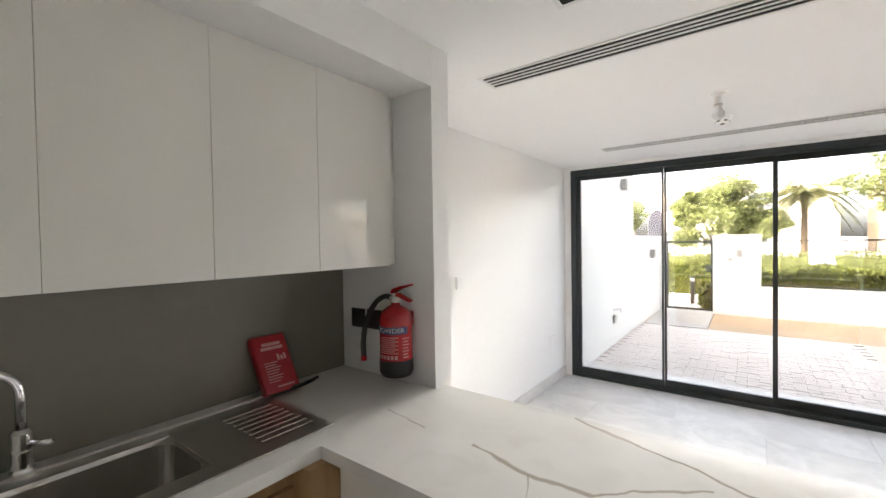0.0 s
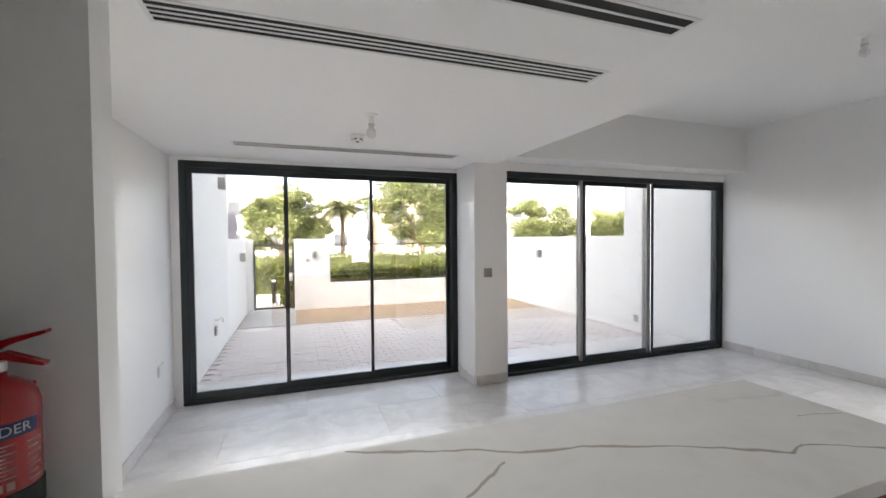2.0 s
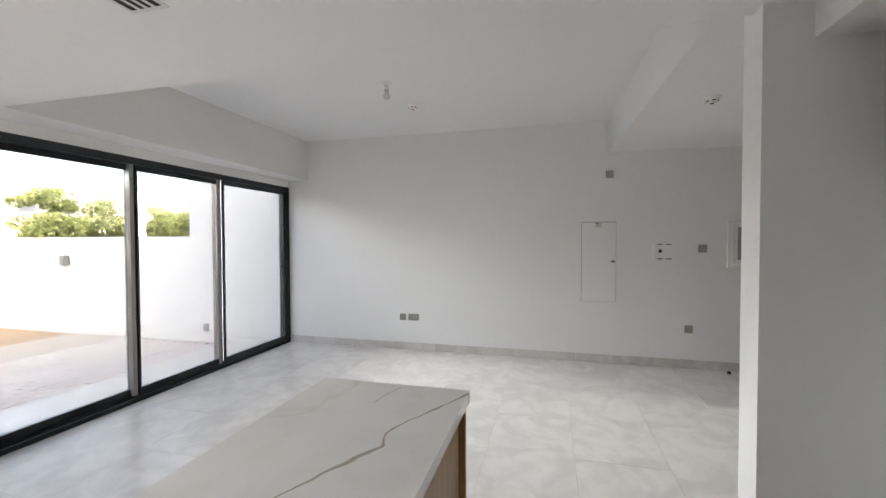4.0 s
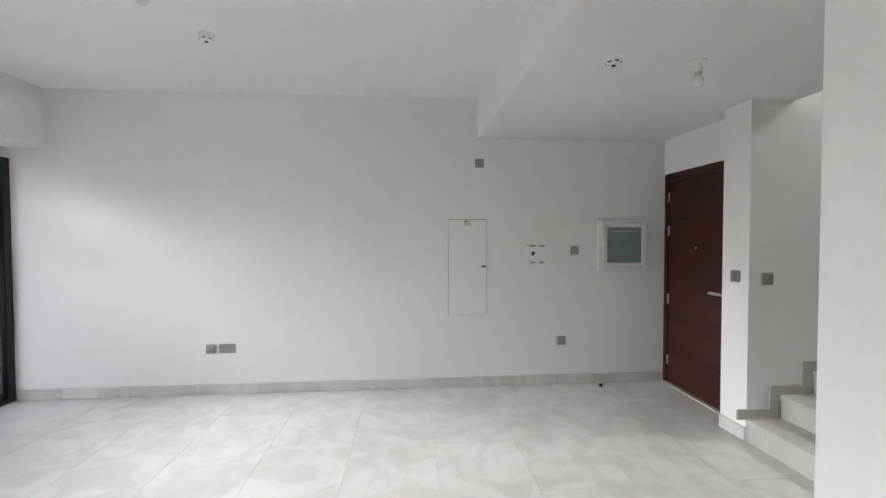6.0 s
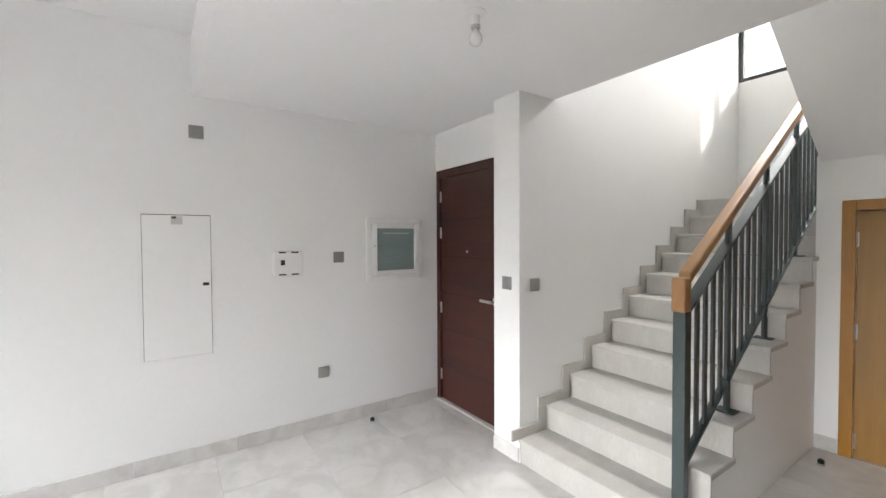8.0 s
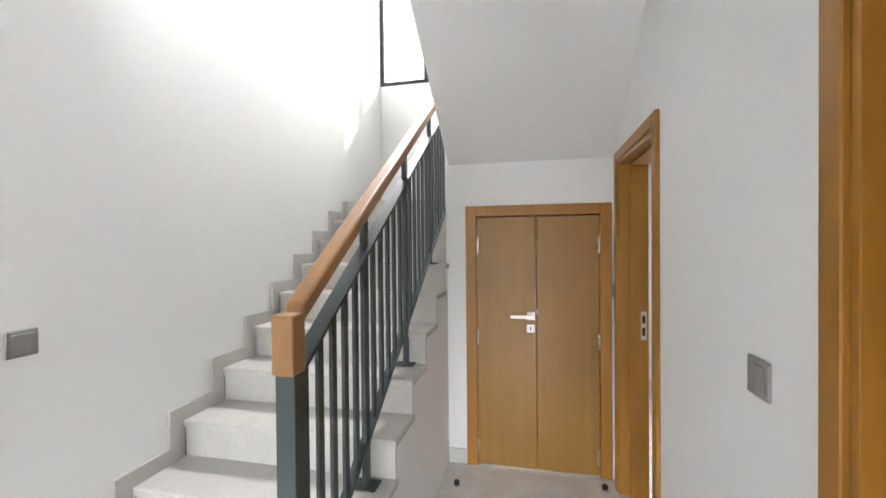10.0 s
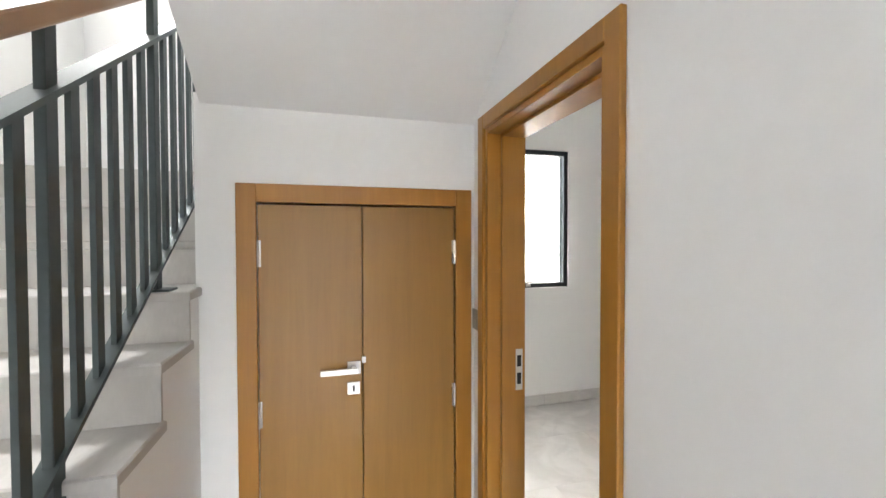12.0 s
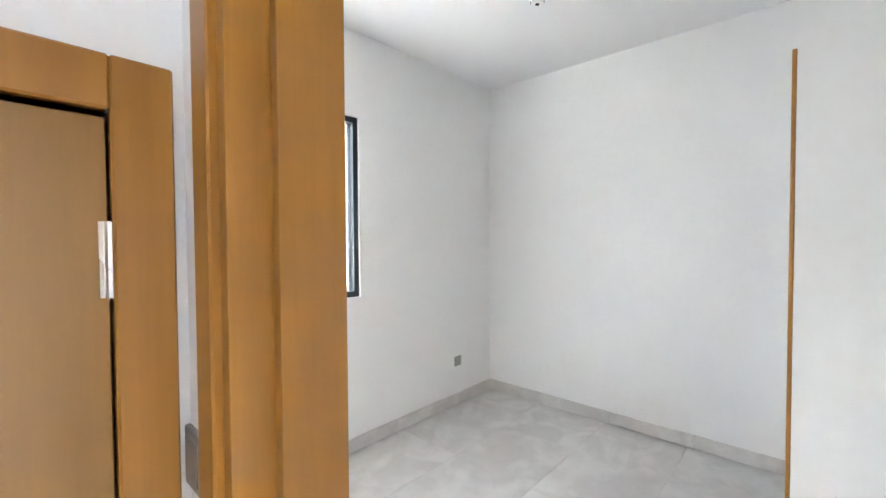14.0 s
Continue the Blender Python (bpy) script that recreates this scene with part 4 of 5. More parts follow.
part("side_flange", box((-0.022, 0.1045, -0.06), (-0.002, 0.112, 0.06), 0.002), WPLAST, cb)
for yy in (-0.045, 0.045):
    for zz in (-0.082, 0.082):
        # Vent openings are dark patches, their shade put in as colour.
        part("vent", box((-0.0355, yy - 0.026, zz - 0.005), (-0.033, yy + 0.026, zz + 0.005)), DARK, cb)
part("sensor", box((-0.038, 0.028, -0.012), (-0.0335, 0.058, 0.026), 0.002), DARK, cb)
gc = thing("glazed_cabinet", 0, -6.102, 1.407, "white metal cabinet with a dark green glass front", "cabinet")
part("frame", boxes(((-0.022, -0.273, -0.262), (-0.0005, -0.232, 0.262)), ((-0.022, 0.232, -0.262), (-0.0005, 0.273, 0.262)), ((-0.022, -0.232, 0.222), (-0.0005, 0.232, 0.262)), ((-0.022, -0.232, -0.262), (-0.0005, 0.232, -0.222)), bevel=0.003), WPLAST, gc)
gd = part("door", boxes(((-0.03, -0.23, -0.22), (-0.006, -0.18, 0.22)), ((-0.03, 0.18, -0.22), (-0.006, 0.23, 0.22)), ((-0.03, -0.18, 0.18), (-0.006, 0.18, 0.22)), ((-0.03, -0.18, -0.22), (-0.006, 0.18, -0.18)), bevel=0.003), WPLAST, gc)
part("glass", box((-0.02, -0.18, -0.18), (-0.012, 0.18, 0.18)), GREENG, gd, "dark green glass with pale contents behind")
part("inner_rail", box((-0.022, -0.13, 0.135), (-0.0195, 0.12, 0.142)), LABEL, gd)
part("lock", cyl(pose(-0.03, 0.205, 0.03, 0, -90, 0), 0.008, 0.007, 0.004, 14), NICKEL, gd)


# ---- ceiling fixtures ----
def grille(x0, x1, y0, y1, z, slots, label):
    th = thing("linear_grille", (x0 + x1) / 2, (y0 + y1) / 2, z, label, "air grille", group="linear ceiling grilles")
    w, d, e = (x1 - x0) / 2, (y1 - y0) / 2, 0.016
    # Slots have no depth; a dark sheet paints their shade.
    part("backing", box((-w + e, -d + e, -0.0015), (w - e, d - e, -0.0005)), DARK, th, "dark sheet painted as the shade behind the blades")
    part("frame", boxes(((-w, -d, -0.0035), (w, -d + e, -0.0005)), ((-w, d - e, -0.0035), (w, d, -0.0005)), ((-w, -d + e, -0.0035), (-w + e, d - e, -0.0005)), ((w - e, -d + e, -0.0035), (w, d - e, -0.0005))), ALU, th)
    step = (2 * d - 2 * e) / slots
    for k in range(1, slots):
        c = -d + e + step * k
        part("blade", box((-w + e, c - 0.006, -0.0034), (w - e, c + 0.006, -0.0016)), ALU, th)
    return th


grille(-5.82, -4.0, -2.705, -2.545, 2.25, 4, "long white linear supply grille in the ceiling")
grille(-5.29, -4.012, -3.168, -3.035, 2.25, 2, "long white return grille with two dark slots")
grille(-5.82, -3.96, -0.75, -0.60, 2.25, 4, "long white linear grille near the sliding door")


def smoke_detector(x, y, z):
    th = thing("smoke_detector", x, y, z, "white round smoke detector on the ceiling", "smoke detector", group="smoke detectors")
    part("base", lathe([(0.052, 0.0), (0.052, -0.010), (0.047, -0.016)][::-1], 28), WPLAST, th)
    part("head", lathe([(0.046, -0.016), (0.044, -0.024), (0.034, -0.042), (0.022, -0.046)][::-1], 28), WPLAST, th)
    for a in range(0, 360, 60):
        # Dark pads paint the shade inside the vents.
        part("vent", box((0.030, -0.010, -0.036), (0.0405, 0.010, -0.027)), DARK, th).matrix_basis = pose(0, 0, 0, 0, 0, a)
    part("core", lathe([(0.014, -0.045), (0.012, -0.049)][::-1], 20), DARK, th)
    return th


def bulb(x, y, z):
    th = thing("bare_bulb", x, y, z, "bare white bulb in a plain ceiling holder, switched off", "ceiling light", group="bare ceiling bulbs")
    part("rose", lathe([(0.045, 0.0), (0.045, -0.006), (0.02, -0.016)][::-1], 24), WPLAST, th)
    part("holder", lathe([(0.018, -0.016), (0.019, -0.06), (0.016, -0.066)][::-1], 20), WPLAST, th)
    part("collar", lathe([(0.021, -0.058), (0.021, -0.068)][::-1], 20), NICKEL, th)
    part("globe", lathe([(0.012, -0.066), (0.015, -0.08), (0.026, -0.098), (0.029, -0.112), (0.026, -0.128), (0.015, -0.139), (0.004, -0.142)][::-1], 24), BULB, th, smooth=True)
    return th


smoke_detector(-4.93, -1.19, 2.25)
bulb(-4.922, -1.72, 2.25)
smoke_detector(-1.12, -2.59, 2.84)
bulb(-1.72, -2.55, 2.84)
smoke_detector(-1.835, -5.05, 2.46)
bulb(-1.817, -5.55, 2.46)
smoke_detector(-5.39, -8.80, 2.94)
bulb(-5.03, -8.84, 2.94)
dl = thing("downlight", -3.93, -3.50, 2.25, "round white recessed downlight, switched off", "downlight")
part("ring", lathe([(0.062, -0.001), (0.062, -0.006), (0.078, -0.006), (0.082, -0.001)][::-1], 40), WPLAST, dl)
part("diffuser", lathe([(0.062, -0.0005), (0.06, -0.004)][::-1], 40), LABEL, dl)

# ---- door stops on the floor ----
for x, y, rz in ((-0.13, -5.815, 0), (-2.40, -7.97, 0), (-3.28, -8.10, 0)):
    th = thing("door_stop", x, y, 0, "small black rubber and metal door stop on the floor", "door stop", group="door stops")
    part("foot", lathe([(0.021, 0), (0.021, 0.006), (0.018, 0.01)], 20), NICKEL, th)
    part("bumper", lathe([(0.017, 0.01), (0.018, 0.028), (0.012, 0.036)], 20), BLACK, th)


# ---- garden ----
G = -0.10
ground = solid("ground", box((-250, 0.24, -0.6), (250, 400, G - 0.06)), CONC, "pale dusty ground reaching the horizon", "ground", kind="structure")
solid("sand", box((-6.42, 0.26, G - 0.059), (0.02, 5.75, G - 0.02)), SAND, "bare sandy soil inside the garden walls", "ground", kind="structure")
GW = 5.75
wall("garden_wall_west", "white rendered garden wall", ((-6.66, 0.25, -0.5), (-6.42, 3.3, 3.1)), ((-6.62, 3.3, -0.5), (-6.42, GW + 0.2, 1.52)), material=RENDER)
wall("garden_wall_east", "white rendered garden wall", ((0.03, -0.02, -0.5), (0.26, 1.45, 3.1)), ((0.04, 1.45, -0.5), (0.24, GW + 0.2, 1.52)), material=RENDER)
wall("garden_wall_street", "white rendered street wall with a low fenced stretch",
     ((-6.42, GW, -0.5), (-6.29, GW + 0.2, 1.515)), ((-5.42, GW, -0.5), (-4.63, GW + 0.2, 1.515)), ((-4.63, GW, -0.5), (0.04, GW + 0.2, 0.47)), material=RENDER)
ft = thing("garden_gate", -5.855, GW + 0.1, G, "dark metal garden gate, closed", "gate")
part("gate_frame", boxes(((-0.43, -0.02, 0.02), (-0.39, 0.02, 1.5)), ((0.39, -0.02, 0.02), (0.43, 0.02, 1.5)), ((-0.39, -0.02, 1.46), (0.39, 0.02, 1.5)), ((-0.39, -0.02, 0.02), (0.39, 0.02, 0.06))), ANTHRA, ft)
for k in range(10):
    part("bar", box((-0.355 + 0.079 * k - 0.004, -0.004, 0.06), (-0.355 + 0.079 * k + 0.004, 0.004, 1.46)), ANTHRA, ft)
part("lock_box", box((0.30, -0.03, 0.85), (0.39, 0.03, 1.0), 0.003), ANTHRA, ft)
fe = thing("metal_fence", -2.3, GW + 0.1, 0.47, "thin dark metal railing on the low street wall", "fence")
part("rail", box((-2.32, -0.015, 0.90), (2.32, 0.015, 0.925)), ANTHRA, fe)
part("rail", box((-2.32, -0.015, 0.03), (2.32, 0.015, 0.055)), ANTHRA, fe)
for k in range(37):
    part("bar", box((-2.25 + 0.125 * k - 0.004, -0.004, 0.055), (-2.25 + 0.125 * k + 0.004, 0.004, 0.90)), ANTHRA, fe)


def sconce(x, y, z, rz, label):
    th = thing("wall_light", x, y, z, label, "wall light", rz=rz, group="garden wall lights")
    part("housing", box((-0.05, -0.10, -0.085), (0.05, -0.006, 0.085), 0.003), PLATE, th)
    part("back_plate", box((-0.04, -0.006, -0.06), (0.04, 0.0, 0.06)), PLATE, th)
    part("lens", box((-0.03, -0.09, -0.088), (0.03, -0.02, -0.085)), LABEL, th)


sconce(-6.42, 2.47, 2.32, 90, "dark square wall light high on the garden wall")
sconce(-6.42, 4.74, 1.16, 90, "dark square wall light on the garden wall")
sconce(-4.98, GW, 1.15, 0, "dark square wall light on the gate pier")
sconce(0.04, 4.05, 1.125, -90, "dark square wall light on the garden wall")
plate("intercom_plate", -5.12, GW, 1.02, 0, "small grey plate beside the gate pier light", cat="wall plate")
plate("outdoor_socket", 0.03, 1.17, 0.12, -90, "grey outdoor socket low on the garden wall", 0.1, 0.12, cat="socket")
wt2 = thing("garden_tap", -6.42, 2.0, 0.42, "small metal garden tap with a grey box below", "tap")
part("pipe", tube([(0, 0, 0), (0.05, 0, 0.0), (0.07, 0, 0.03), (0.10, 0, 0.02), (0.105, 0, -0.03)], 0.01, 10), NICKEL, wt2)
part("valve_box", box((0, -0.06, -0.2), (0.03, 0.04, -0.08), 0.003), PLATE, wt2)


def leaf_cloud(name, centres, count, size, material, parent, rng, flat=0.6):
    """Many small leaves round the given clump centres, as real little folded blades."""
    vs, fs = [], []
    for k in range(count):
        cx, cy, cz, r = centres[rng.randrange(len(centres))]
        while True:
            d = Vector((rng.uniform(-1, 1), rng.uniform(-1, 1), rng.uniform(-1, 1)))
            if 0.25 < d.length < 1:
                break
        p = Vector((cx, cy, cz)) + Vector((d.x * r, d.y * r, d.z * r * flat))
        u = Vector((rng.gauss(0, 1), rng.gauss(0, 1), rng.gauss(0, 0.5))).normalized()
        w = u.cross(Vector((rng.gauss(0, 1), rng.gauss(0, 1), rng.gauss(0, 1)))).normalized()
        n = u.cross(w) * size * 0.12
        s = size * rng.uniform(0.6, 1.3)
        b = len(vs)
        vs += [tuple(p - u * s), tuple(p + w * s * 0.45 + n), tuple(p + u * s), tuple(p - w * s * 0.45 + n)]
        fs += [(b, b + 1, b + 2), (b, b + 2, b + 3)]
    me = bpy.data.meshes.new(name)
    me.from_pydata(vs, [], fs)
    me.materials.append(material)
    ob = new(name, me)
    ob.parent = parent
    return ob


def tree(x, y, h, spread, seed, label, leaves=5200):
    rng = random.Random(seed)
    th = thing("tree", x, y, G - 0.06, label, "tree")
    spread *= 1.2
    fork = h * 0.26
    part("trunk", tube([(0, 0, 0), (0.03, 0.02, fork * 0.5), (0.0, 0.05, fork)], h * 0.028, 10), BARK, th, smooth=True)
    cs = []
    for k in range(13):
        a = 2 * math.pi * k / 13 + rng.uniform(-0.3, 0.3)
        q = rng.uniform(0.45, 1.0) * spread
        zz = h * rng.uniform(0.40, 0.86)
        part("limb", tube([(0, 0.05, fork * 0.95), (q * 0.35 * math.cos(a), q * 0.35 * math.sin(a), (fork + zz) * 0.48), (q * 0.8 * math.cos(a), q * 0.8 * math.sin(a), zz)], h * 0.007, 7), BARK, th)
        for j in range(4):
            b = a + rng.uniform(-0.6, 0.6)
            qq = q * rng.uniform(0.45, 1.0)
            cs.append((qq * math.cos(b), qq * math.sin(b), zz + h * rng.uniform(-0.1, 0.14), spread * rng.uniform(0.12, 0.32)))
    leaf_cloud("crown", cs, int(leaves * 2.2), 0.10, LEAF, th, rng)
    return th


def palm(x, y, h, seed):
    rng = random.Random(seed)
    th = thing("palm_tree", x, y, G - 0.06, "date palm with a tall trunk and dry green fronds", "palm tree")
    part("trunk", lathe([(0.15, 0), (0.12, h * 0.3), (0.11, h * 0.8), (0.15, h * 0.97), (0.08, h)], 14), BARK, th)
    for k in range(42):
        a = 2.4 * k + rng.uniform(-0.2, 0.2)
        up = rng.uniform(-0.35, 1.0)
        ln = rng.uniform(1.7, 2.3)
        vs, fs = [], []
        for j in range(24):
            s = j / 23
            rr = ln * s * (1 - 0.15 * s)
            zz = h - 0.05 + up * ln * s * 0.75 - 1.15 * s * s * ln * 0.55
            c = Vector((rr * math.cos(a), rr * math.sin(a), zz))
            side = Vector((-math.sin(a), math.cos(a), 0))
            out = Vector((math.cos(a), math.sin(a), -0.2))
            for sg in (-1, 1):
                L = 0.42 * (1 - 0.6 * s) * (0.3 + min(1, s * 3))
                tip = c + side * sg * L * 0.75 + out * L * 0.7 + Vector((0, 0, -L * 0.25))
                b = len(vs)
                vs += [tuple(c), tuple(c + out * 0.09), tuple(tip), tuple(c + Vector((0, 0, 0.02)))]
                fs += [(b, b + 1, b + 2), (b, b + 2, b + 3)]
        me = bpy.data.meshes.new("frond")
        me.from_pydata(vs, [], fs)
        me.materials.append(PALML)
        ob = new("frond", me)
        ob.parent = th
    return th


tree(-6.1, 17.8, 4.4, 1.75, 3, "leafy green street tree beyond the garden wall")
tree(1.3, 17.8, 5.0, 2.7, 5, "broad leafy green street tree beyond the fence", 7000)
tree(8.8, 17.8, 4.2, 2.1, 8, "leafy green street tree beyond the garden wall")
tree(14.8, 18.2, 3.3, 2.0, 9, "leafy green street tree beyond the garden wall")
tree(-11.5, 20.0, 4.0, 1.9, 12, "leafy green street tree beyond the garden wall")
tree(-4.6, 27.0, 3.6, 1.8, 14, "distant leafy tree across the street")
tree(4.5, 28.0, 3.8, 2.0, 15, "distant leafy tree across the street")
tree(21.0, 24.0, 4.2, 2.4, 16, "distant leafy tree across the street")
palm(-3.0, 18.6, 3.5, 4)


def hedge(x0, x1, y0, y1, z1, seed, count, label, kind="stuff", material=None):
    rng = random.Random(seed)
    core = box((x0 + 0.05, y0 + 0.06, G - 0.06), (x1 - 0.05, y1 - 0.06, z1 - 0.1))
    ob = tagged(part("hedge", core, material or LEAFH), label, "hedge", kind=kind)
    vs, fs = [], []
    for k in range(count):
        x = rng.uniform(x0, x1)
        top = rng.random() < 0.5
        p = Vector((x, rng.uniform(y0, y1) if top else y0 + rng.uniform(-0.03, 0.08), (z1 + 0.06 * math.sin(x * 3.1) + rng.uniform(-0.12, 0.06)) if top else rng.uniform(G, z1)))
        u = Vector((rng.gauss(0, 1), rng.gauss(0, 1), rng.gauss(0, 1))).normalized()
        w = u.cross(Vector((rng.gauss(0, 1), rng.gauss(0, 1), rng.gauss(0, 1)))).normalized()
        s = rng.uniform(0.035, 0.075)
        b = len(vs)
        vs += [tuple(p - u * s), tuple(p + w * s * 0.6), tuple(p + u * s), tuple(p - w * s * 0.6)]
        fs += [(b, b + 1, b + 2), (b, b + 2, b + 3)]
    me = bpy.data.meshes.new("foliage")
    me.from_pydata(vs, [], fs)
    me.materials.append(material or LEAFH)
    lf = new("foliage", me)
    lf.parent = ob
    return ob


hedge(-4.75, 1.5, 6.9, 7.7, 0.72, 21, 12000, "low clipped green hedge outside the street wall")
hedge(-9.0, -5.6, 9.3, 10.0, 0.75, 22, 4000, "low clipped green hedge across the footpath")
hedge(-14, 18, 16.2, 17.2, 0.75, 23, 9000, "low green hedge along the far side of the road", material=LEAF)
hedge(-5.75, -5.25, 6.6, 7.1, 0.30, 24, 900, "small clipped green shrub outside the gate")
solid("road", box((-120, 10.6, G - 0.059), (120, 15.6, G - 0.04)), ROADM, "grey asphalt street beyond the garden", "road", kind="structure")
solid("kerb", box((-120, 15.6, G - 0.059), (120, 15.8, G + 0.08)), CONC, "pale concrete kerb along the street", "kerb", kind="structure")
solid("kerb", box((-120, 10.4, G - 0.059), (120, 10.6, G + 0.08)), CONC, "pale concrete kerb along the street", "kerb", kind="structure")
bo = thing("bollard_light", -5.95, 7.4, G - 0.06, "black bollard light with a pale top beside the path", "bollard light")
part("post", lathe([(0.05, 0), (0.05, 0.55)], 16), BLACK, bo)
part("lens", lathe([(0.045, 0.55), (0.045, 0.63)], 16), LABEL, bo)
part("cap", lathe([(0.055, 0.63), (0.055, 0.67)], 16), BLACK, bo)


def feather_flag(x, y, h, material, seed, label, rz):
    th = thing("feather_flag", x, y, G - 0.06, label, "banner flag", rz=rz)
    part("pole", tube([(0, 0, 0), (0, 0, h * 0.8), (0.1, 0, h * 0.94), (0.35, 0, h)], 0.016, 8), NICKEL, th)
    n = 22
    out = [(0.02, h * 0.28)] + [(0.5 + 0.04 * math.sin(k * 0.6), h * 0.26 + (h * 0.5) * k / n) for k in range(n + 1)]
    out += [(0.50, h * 0.86), (0.44, h * 0.95), (0.36, h * 0.995), (0.2, h * 0.98), (0.09, h * 0.92), (0.02, h * 0.8)]
    part("sail", prism(out, 1, -0.004, 0.004), material, th)
    for k in range(5):
        part("print_bar", box((0.14, -0.006, h * 0.29 + 0.12 * k), (0.44, -0.0042, h * 0.29 + 0.085 + 0.12 * k)), GREYP, th)
    return th


feather_flag(-3.62, 9.6, 2.6, FLAGW, 1, "white feather banner flag with a grey printed logo", -12)
feather_flag(8.8, 13.5, 3.1, FLAGW, 2, "white feather banner flag beyond the garden wall", 8)
feather_flag(-7.97, 13.0, 2.75, FLAGD, 3, "dark feather banner flag beyond the garden wall", 5)


def villa(x, y, w, d, h, material, seed):
    rng = random.Random(seed)
    th = thing("villa", x, y, G - 0.06, "two-storey beige villa with flat roof across the street", "house")
    part("walls", boxes(((-w / 2, 0, 0), (w / 2, d, h)), ((-w / 2 + 0.6, -1.2, 0), (-w / 2 + w * 0.45, 0, h * 0.82))), material, th)
    part("parapet", boxes(((-w / 2 - 0.1, -0.1, h), (w / 2 + 0.1, 0.2, h + 0.5)), ((-w / 2 - 0.1, d - 0.2, h), (w / 2 + 0.1, d + 0.1, h + 0.5)),
                          ((-w / 2 - 0.1, 0.2, h), (-w / 2 + 0.2, d - 0.2, h + 0.5)), ((w / 2 - 0.2, 0.2, h), (w / 2 + 0.1, d - 0.2, h + 0.5))), VILLAW, th)
    for fl in range(2):
        for k in range(4):
            cx = -w / 2 + w * (k + 0.5) / 4
            yy = -1.2 if cx < -w / 2 + w * 0.45 - 0.7 and cx > -w / 2 + 1.4 else 0.0
            z0 = h * (0.12 + 0.5 * fl)
            ww = rng.choice((0.6, 0.8, 1.0))
            wd = part("window", boxes(((cx - ww - 0.08, yy - 0.08, z0 - 0.08), (cx + ww + 0.08, yy - 0.001, z0)), ((cx - ww - 0.08, yy - 0.08, z0 + 1.5), (cx + ww + 0.08, yy - 0.001, z0 + 1.58)),
                                      ((cx - ww - 0.08, yy - 0.08, z0), (cx - ww, yy - 0.001, z0 + 1.5)), ((cx + ww, yy - 0.08, z0), (cx + ww + 0.08, yy - 0.001, z0 + 1.5))), VILLAW, th)
            part("pane", box((cx - ww, yy - 0.03, z0), (cx + ww, yy - 0.001, z0 + 1.5)), VGLASS, wd)
    return th


villa(-24, 44, 14, 10, 6.6, VILLA, 1)
villa(-6, 46, 15, 10, 7.0, VILLAW, 2)
villa(11, 44, 13, 10, 6.6, VILLA, 3)
villa(28, 45, 15, 10, 7.0, VILLAW, 4)
villa(46, 44, 14, 10, 6.6, VILLA, 5)
villa(-42, 46, 14, 10, 6.8, VILLAW, 6)
# unseen blocks in place of the row's houses, the west one shading the garden
solid("unseen_block_west", box((-14.5, -10.2, -0.5), (-6.8, 0.2, TOP)), RENDER, "plain unseen block standing in for a neighbouring house", "house", kind="structure")
solid("unseen_block_east", box((0.36, -10.2, -0.5), (8.0, -0.04, TOP)), RENDER, "plain unseen block standing in for a neighbouring house", "house", kind="structure")
# added plain wall behind the house, kept low so back windows stay bright
solid("rear_boundary_wall", box((-14, -14.2, -0.5), (8, -14.0, 1.0)), RENDER, "plain rendered wall behind the house", "wall", kind="structure")
solid("rear_ground", box((-40, -60, -0.6), (40, -10.2, -0.16)), CONC, "pale paved ground behind the house", "ground", kind="structure")

# ---- skirting ----
sk_me = {}


def skirting(x0, y0, x1, y1, side):
    """Tile skirting pieces along a wall from one point to another; side: which way the face looks, as degrees of rz."""
    L = math.hypot(x1 - x0, y1 - y0)
    d = Vector((x1 - x0, y1 - y0, 0)) / L
    th = tagged(new("baseboard"), "pale grey tile skirting along the wall", "skirting", kind="structure")
    done = 0.0
    while done < L - 0.02:
        ln = min(0.585, L - done)
        key = round(ln, 3)
        if key not in sk_me:
            sk_me[key] = slab_mesh("skirting_tile", ln - 0.003, 0.098, 0.011, 0.002, TILE)
        p = new("skirting_tile", sk_me[key])
        p.parent = th
        c = Vector((x0, y0, 0)) + d * (done + ln / 2)
        p.matrix_basis = Matrix.Translation((c.x, c.y, 0.051)) @ pose(0, 0, 0, 0, 0, side) @ pose(0, -0.0125, 0, 90, 0, 0)
        done += ln
    return th


skirting(0, -0.36, 0, -0.74, -90)
skirting(0, -0.74, 0, -6.52, -90)
skirting(-3.678, -0.465, -3.314, -0.465, 0)
skirting(-3.68, -0.02, -3.68, -0.462, -90)
skirting(-6.41, -3.0, -6.41, -0.02, 90)
skirting(-1.01, -6.362, -1.258, -6.362, 180)
skirting(-1.01, -6.52, -1.01, -6.365, 90)
skirting(-3.363, -7.30, -3.363, -6.42, 90)
skirting(-3.363, -5.52, -3.363, -4.64, 90)
skirting(-3.365, -4.637, -3.498, -4.637, 180)
skirting(-2.285, -8.235, -2.285, -6.4, -90)
skirting(-2.42, -8.24, -2.30, -8.24, 180)
skirting(-3.5, -9.94, -6.47, -9.94, 180)
skirting(-6.48, -9.93, -6.48, -7.6, 90)

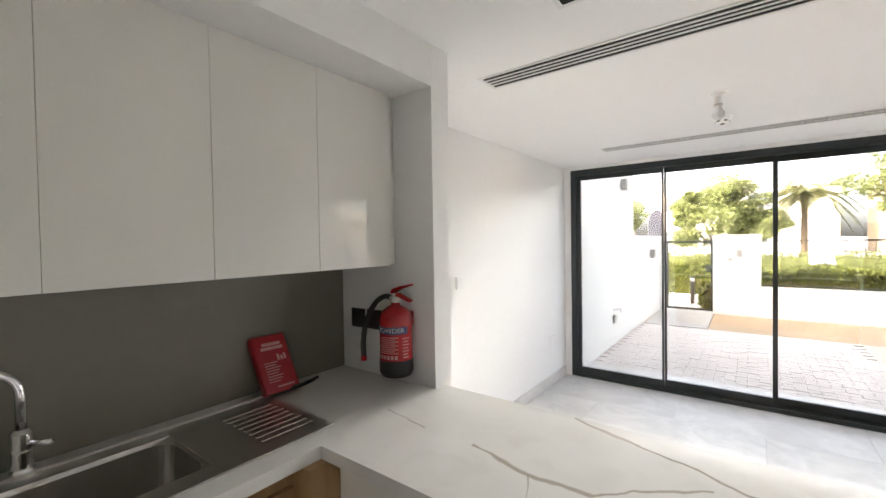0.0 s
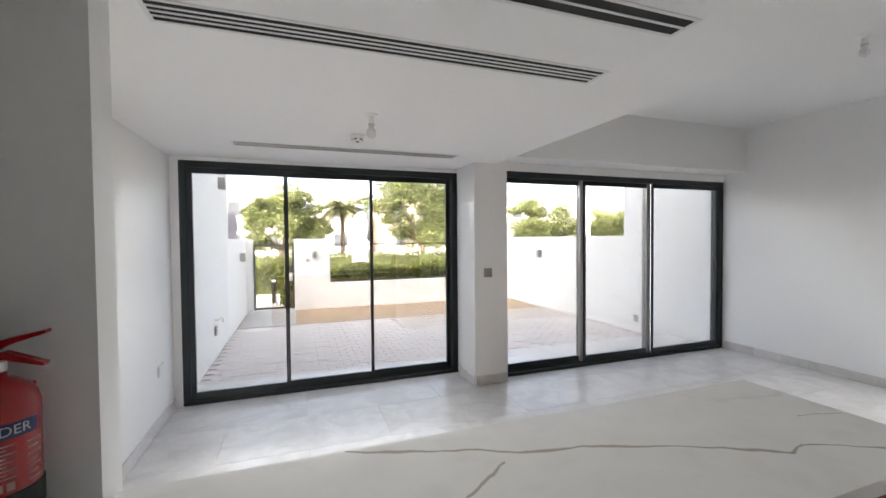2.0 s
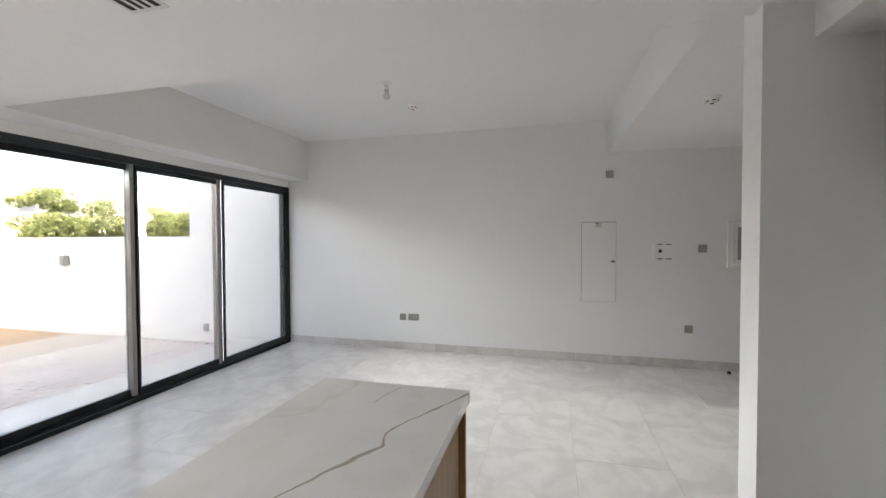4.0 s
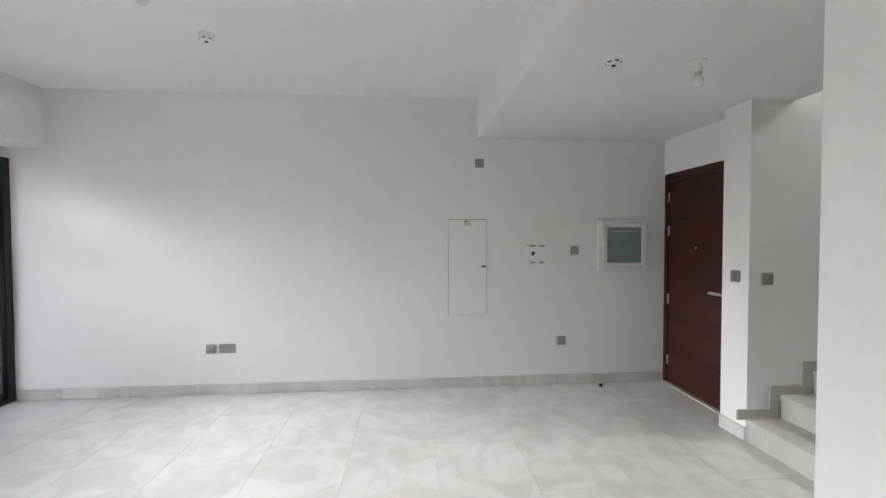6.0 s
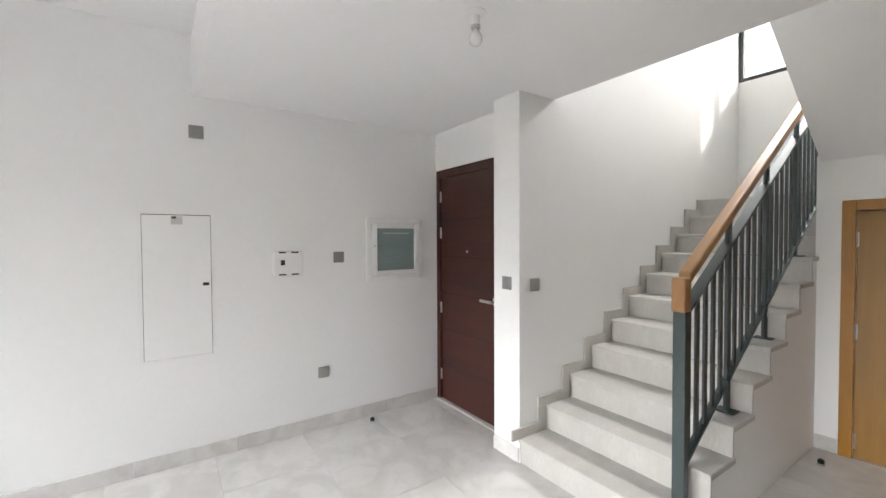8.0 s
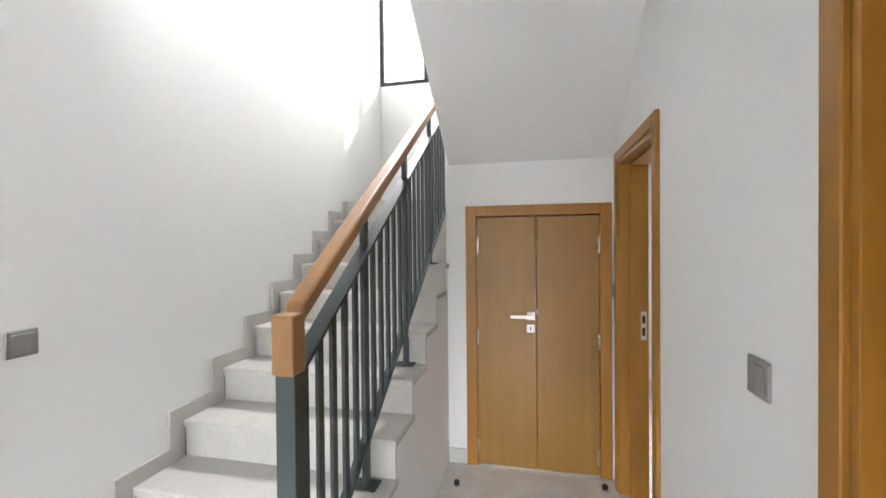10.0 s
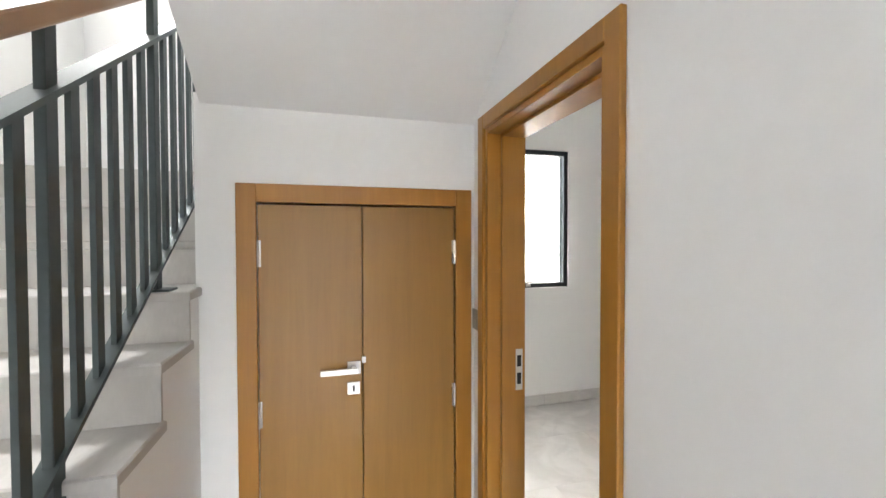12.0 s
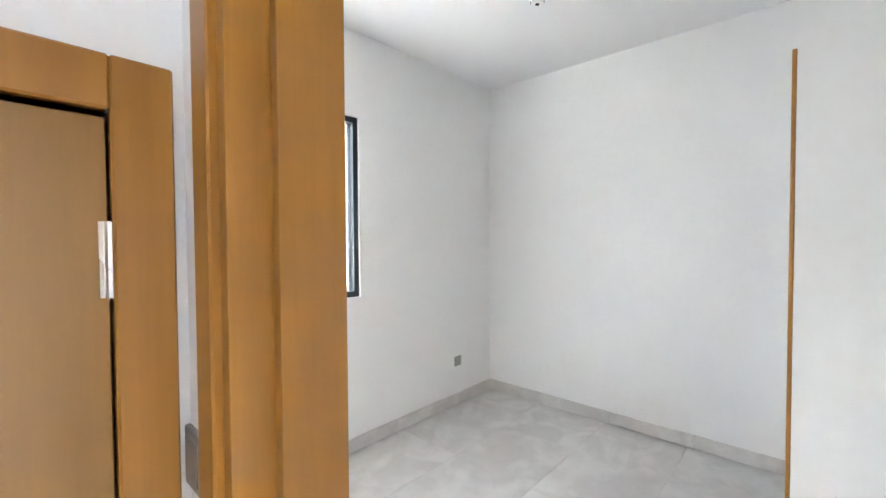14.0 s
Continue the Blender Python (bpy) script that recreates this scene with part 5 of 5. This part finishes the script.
# ---- floor tiles ----
tile_me = slab_mesh("floor_tile", 1.1985, 0.5835, 0.012, 0.0007, TILE)
rows = 0
y = -0.6 + 0.585 * 2
while y > -9.95:
    x = -6.5 + (0.0 if rows % 2 else -0.6)
    while x < -0.02:
        x1, x0 = min(x + 1.2, 0.0), max(x, -6.5)
        if x1 - x0 > 1.19:
            t = new("floor_tile", tile_me)
        else:
            key = ("cut", round(x1 - x0, 3))
            if key not in sk_me:
                sk_me[key] = slab_mesh("floor_tile", x1 - x0 - 0.0015, 0.5835, 0.012, 0.0007, TILE)
            t = new("floor_tile", sk_me[key])
        t.parent, t.location = floor, ((x0 + x1) / 2, y - 0.2925, 0)
        x += 1.2
    y -= 0.585
    rows += 1

# ---- garden paving ----
pav = solid("paving", box((-6.42, 0.262, G - 0.019), (0.02, 3.93, G - 0.012)), JOINT, "pale concrete block paving outside the sliding doors", "paving", kind="structure")
pm = slab_mesh("paver", 0.1955, 0.0955, 0.02, 0.003, PAVER)
base_v = [tuple(v.co) for v in pm.vertices]
base_f = [tuple(p.vertices) for p in pm.polygons]
vs, fs = [], []
rng = random.Random(7)
for r in range(36):
    yy = 0.32 + 0.1 * r
    x = -6.32 + (0.1 if r % 2 else 0.0)
    while x < -0.07:
        ok = yy < 2.78 or (x < -3.6 and yy < 3.9)
        if ok:
            z = G + 0.004 + rng.uniform(-0.0025, 0.0025)
            if yy < 1.2:
                p = new("paver", pm)
                p.parent, p.matrix_basis = pav, pose(x, yy, z, rng.uniform(-0.4, 0.4), rng.uniform(-0.4, 0.4), 0)
            else:
                b = len(vs)
                vs += [(a + x, c + yy, d + z) for a, c, d in base_v]
                fs += [tuple(i + b for i in f) for f in base_f]
        x += 0.2
far = bpy.data.meshes.new("far_pavers")
far.from_pydata(vs, [], fs)
far.materials.append(PAVER)
fp = tagged(new("far_pavers", far), kind="stuff")
fp.parent = pav
pth = tagged(new("garden_path"), "pale concrete slab path to the gate", "path", kind="structure")
ps = slab_mesh("path_slab", 0.97, 0.445, 0.03, 0.004, CONC)
for k in range(4):
    p = new("path_slab", ps)
    p.parent, p.location = pth, (-5.88, 4.17 + 0.45 * k, G + 0.004)
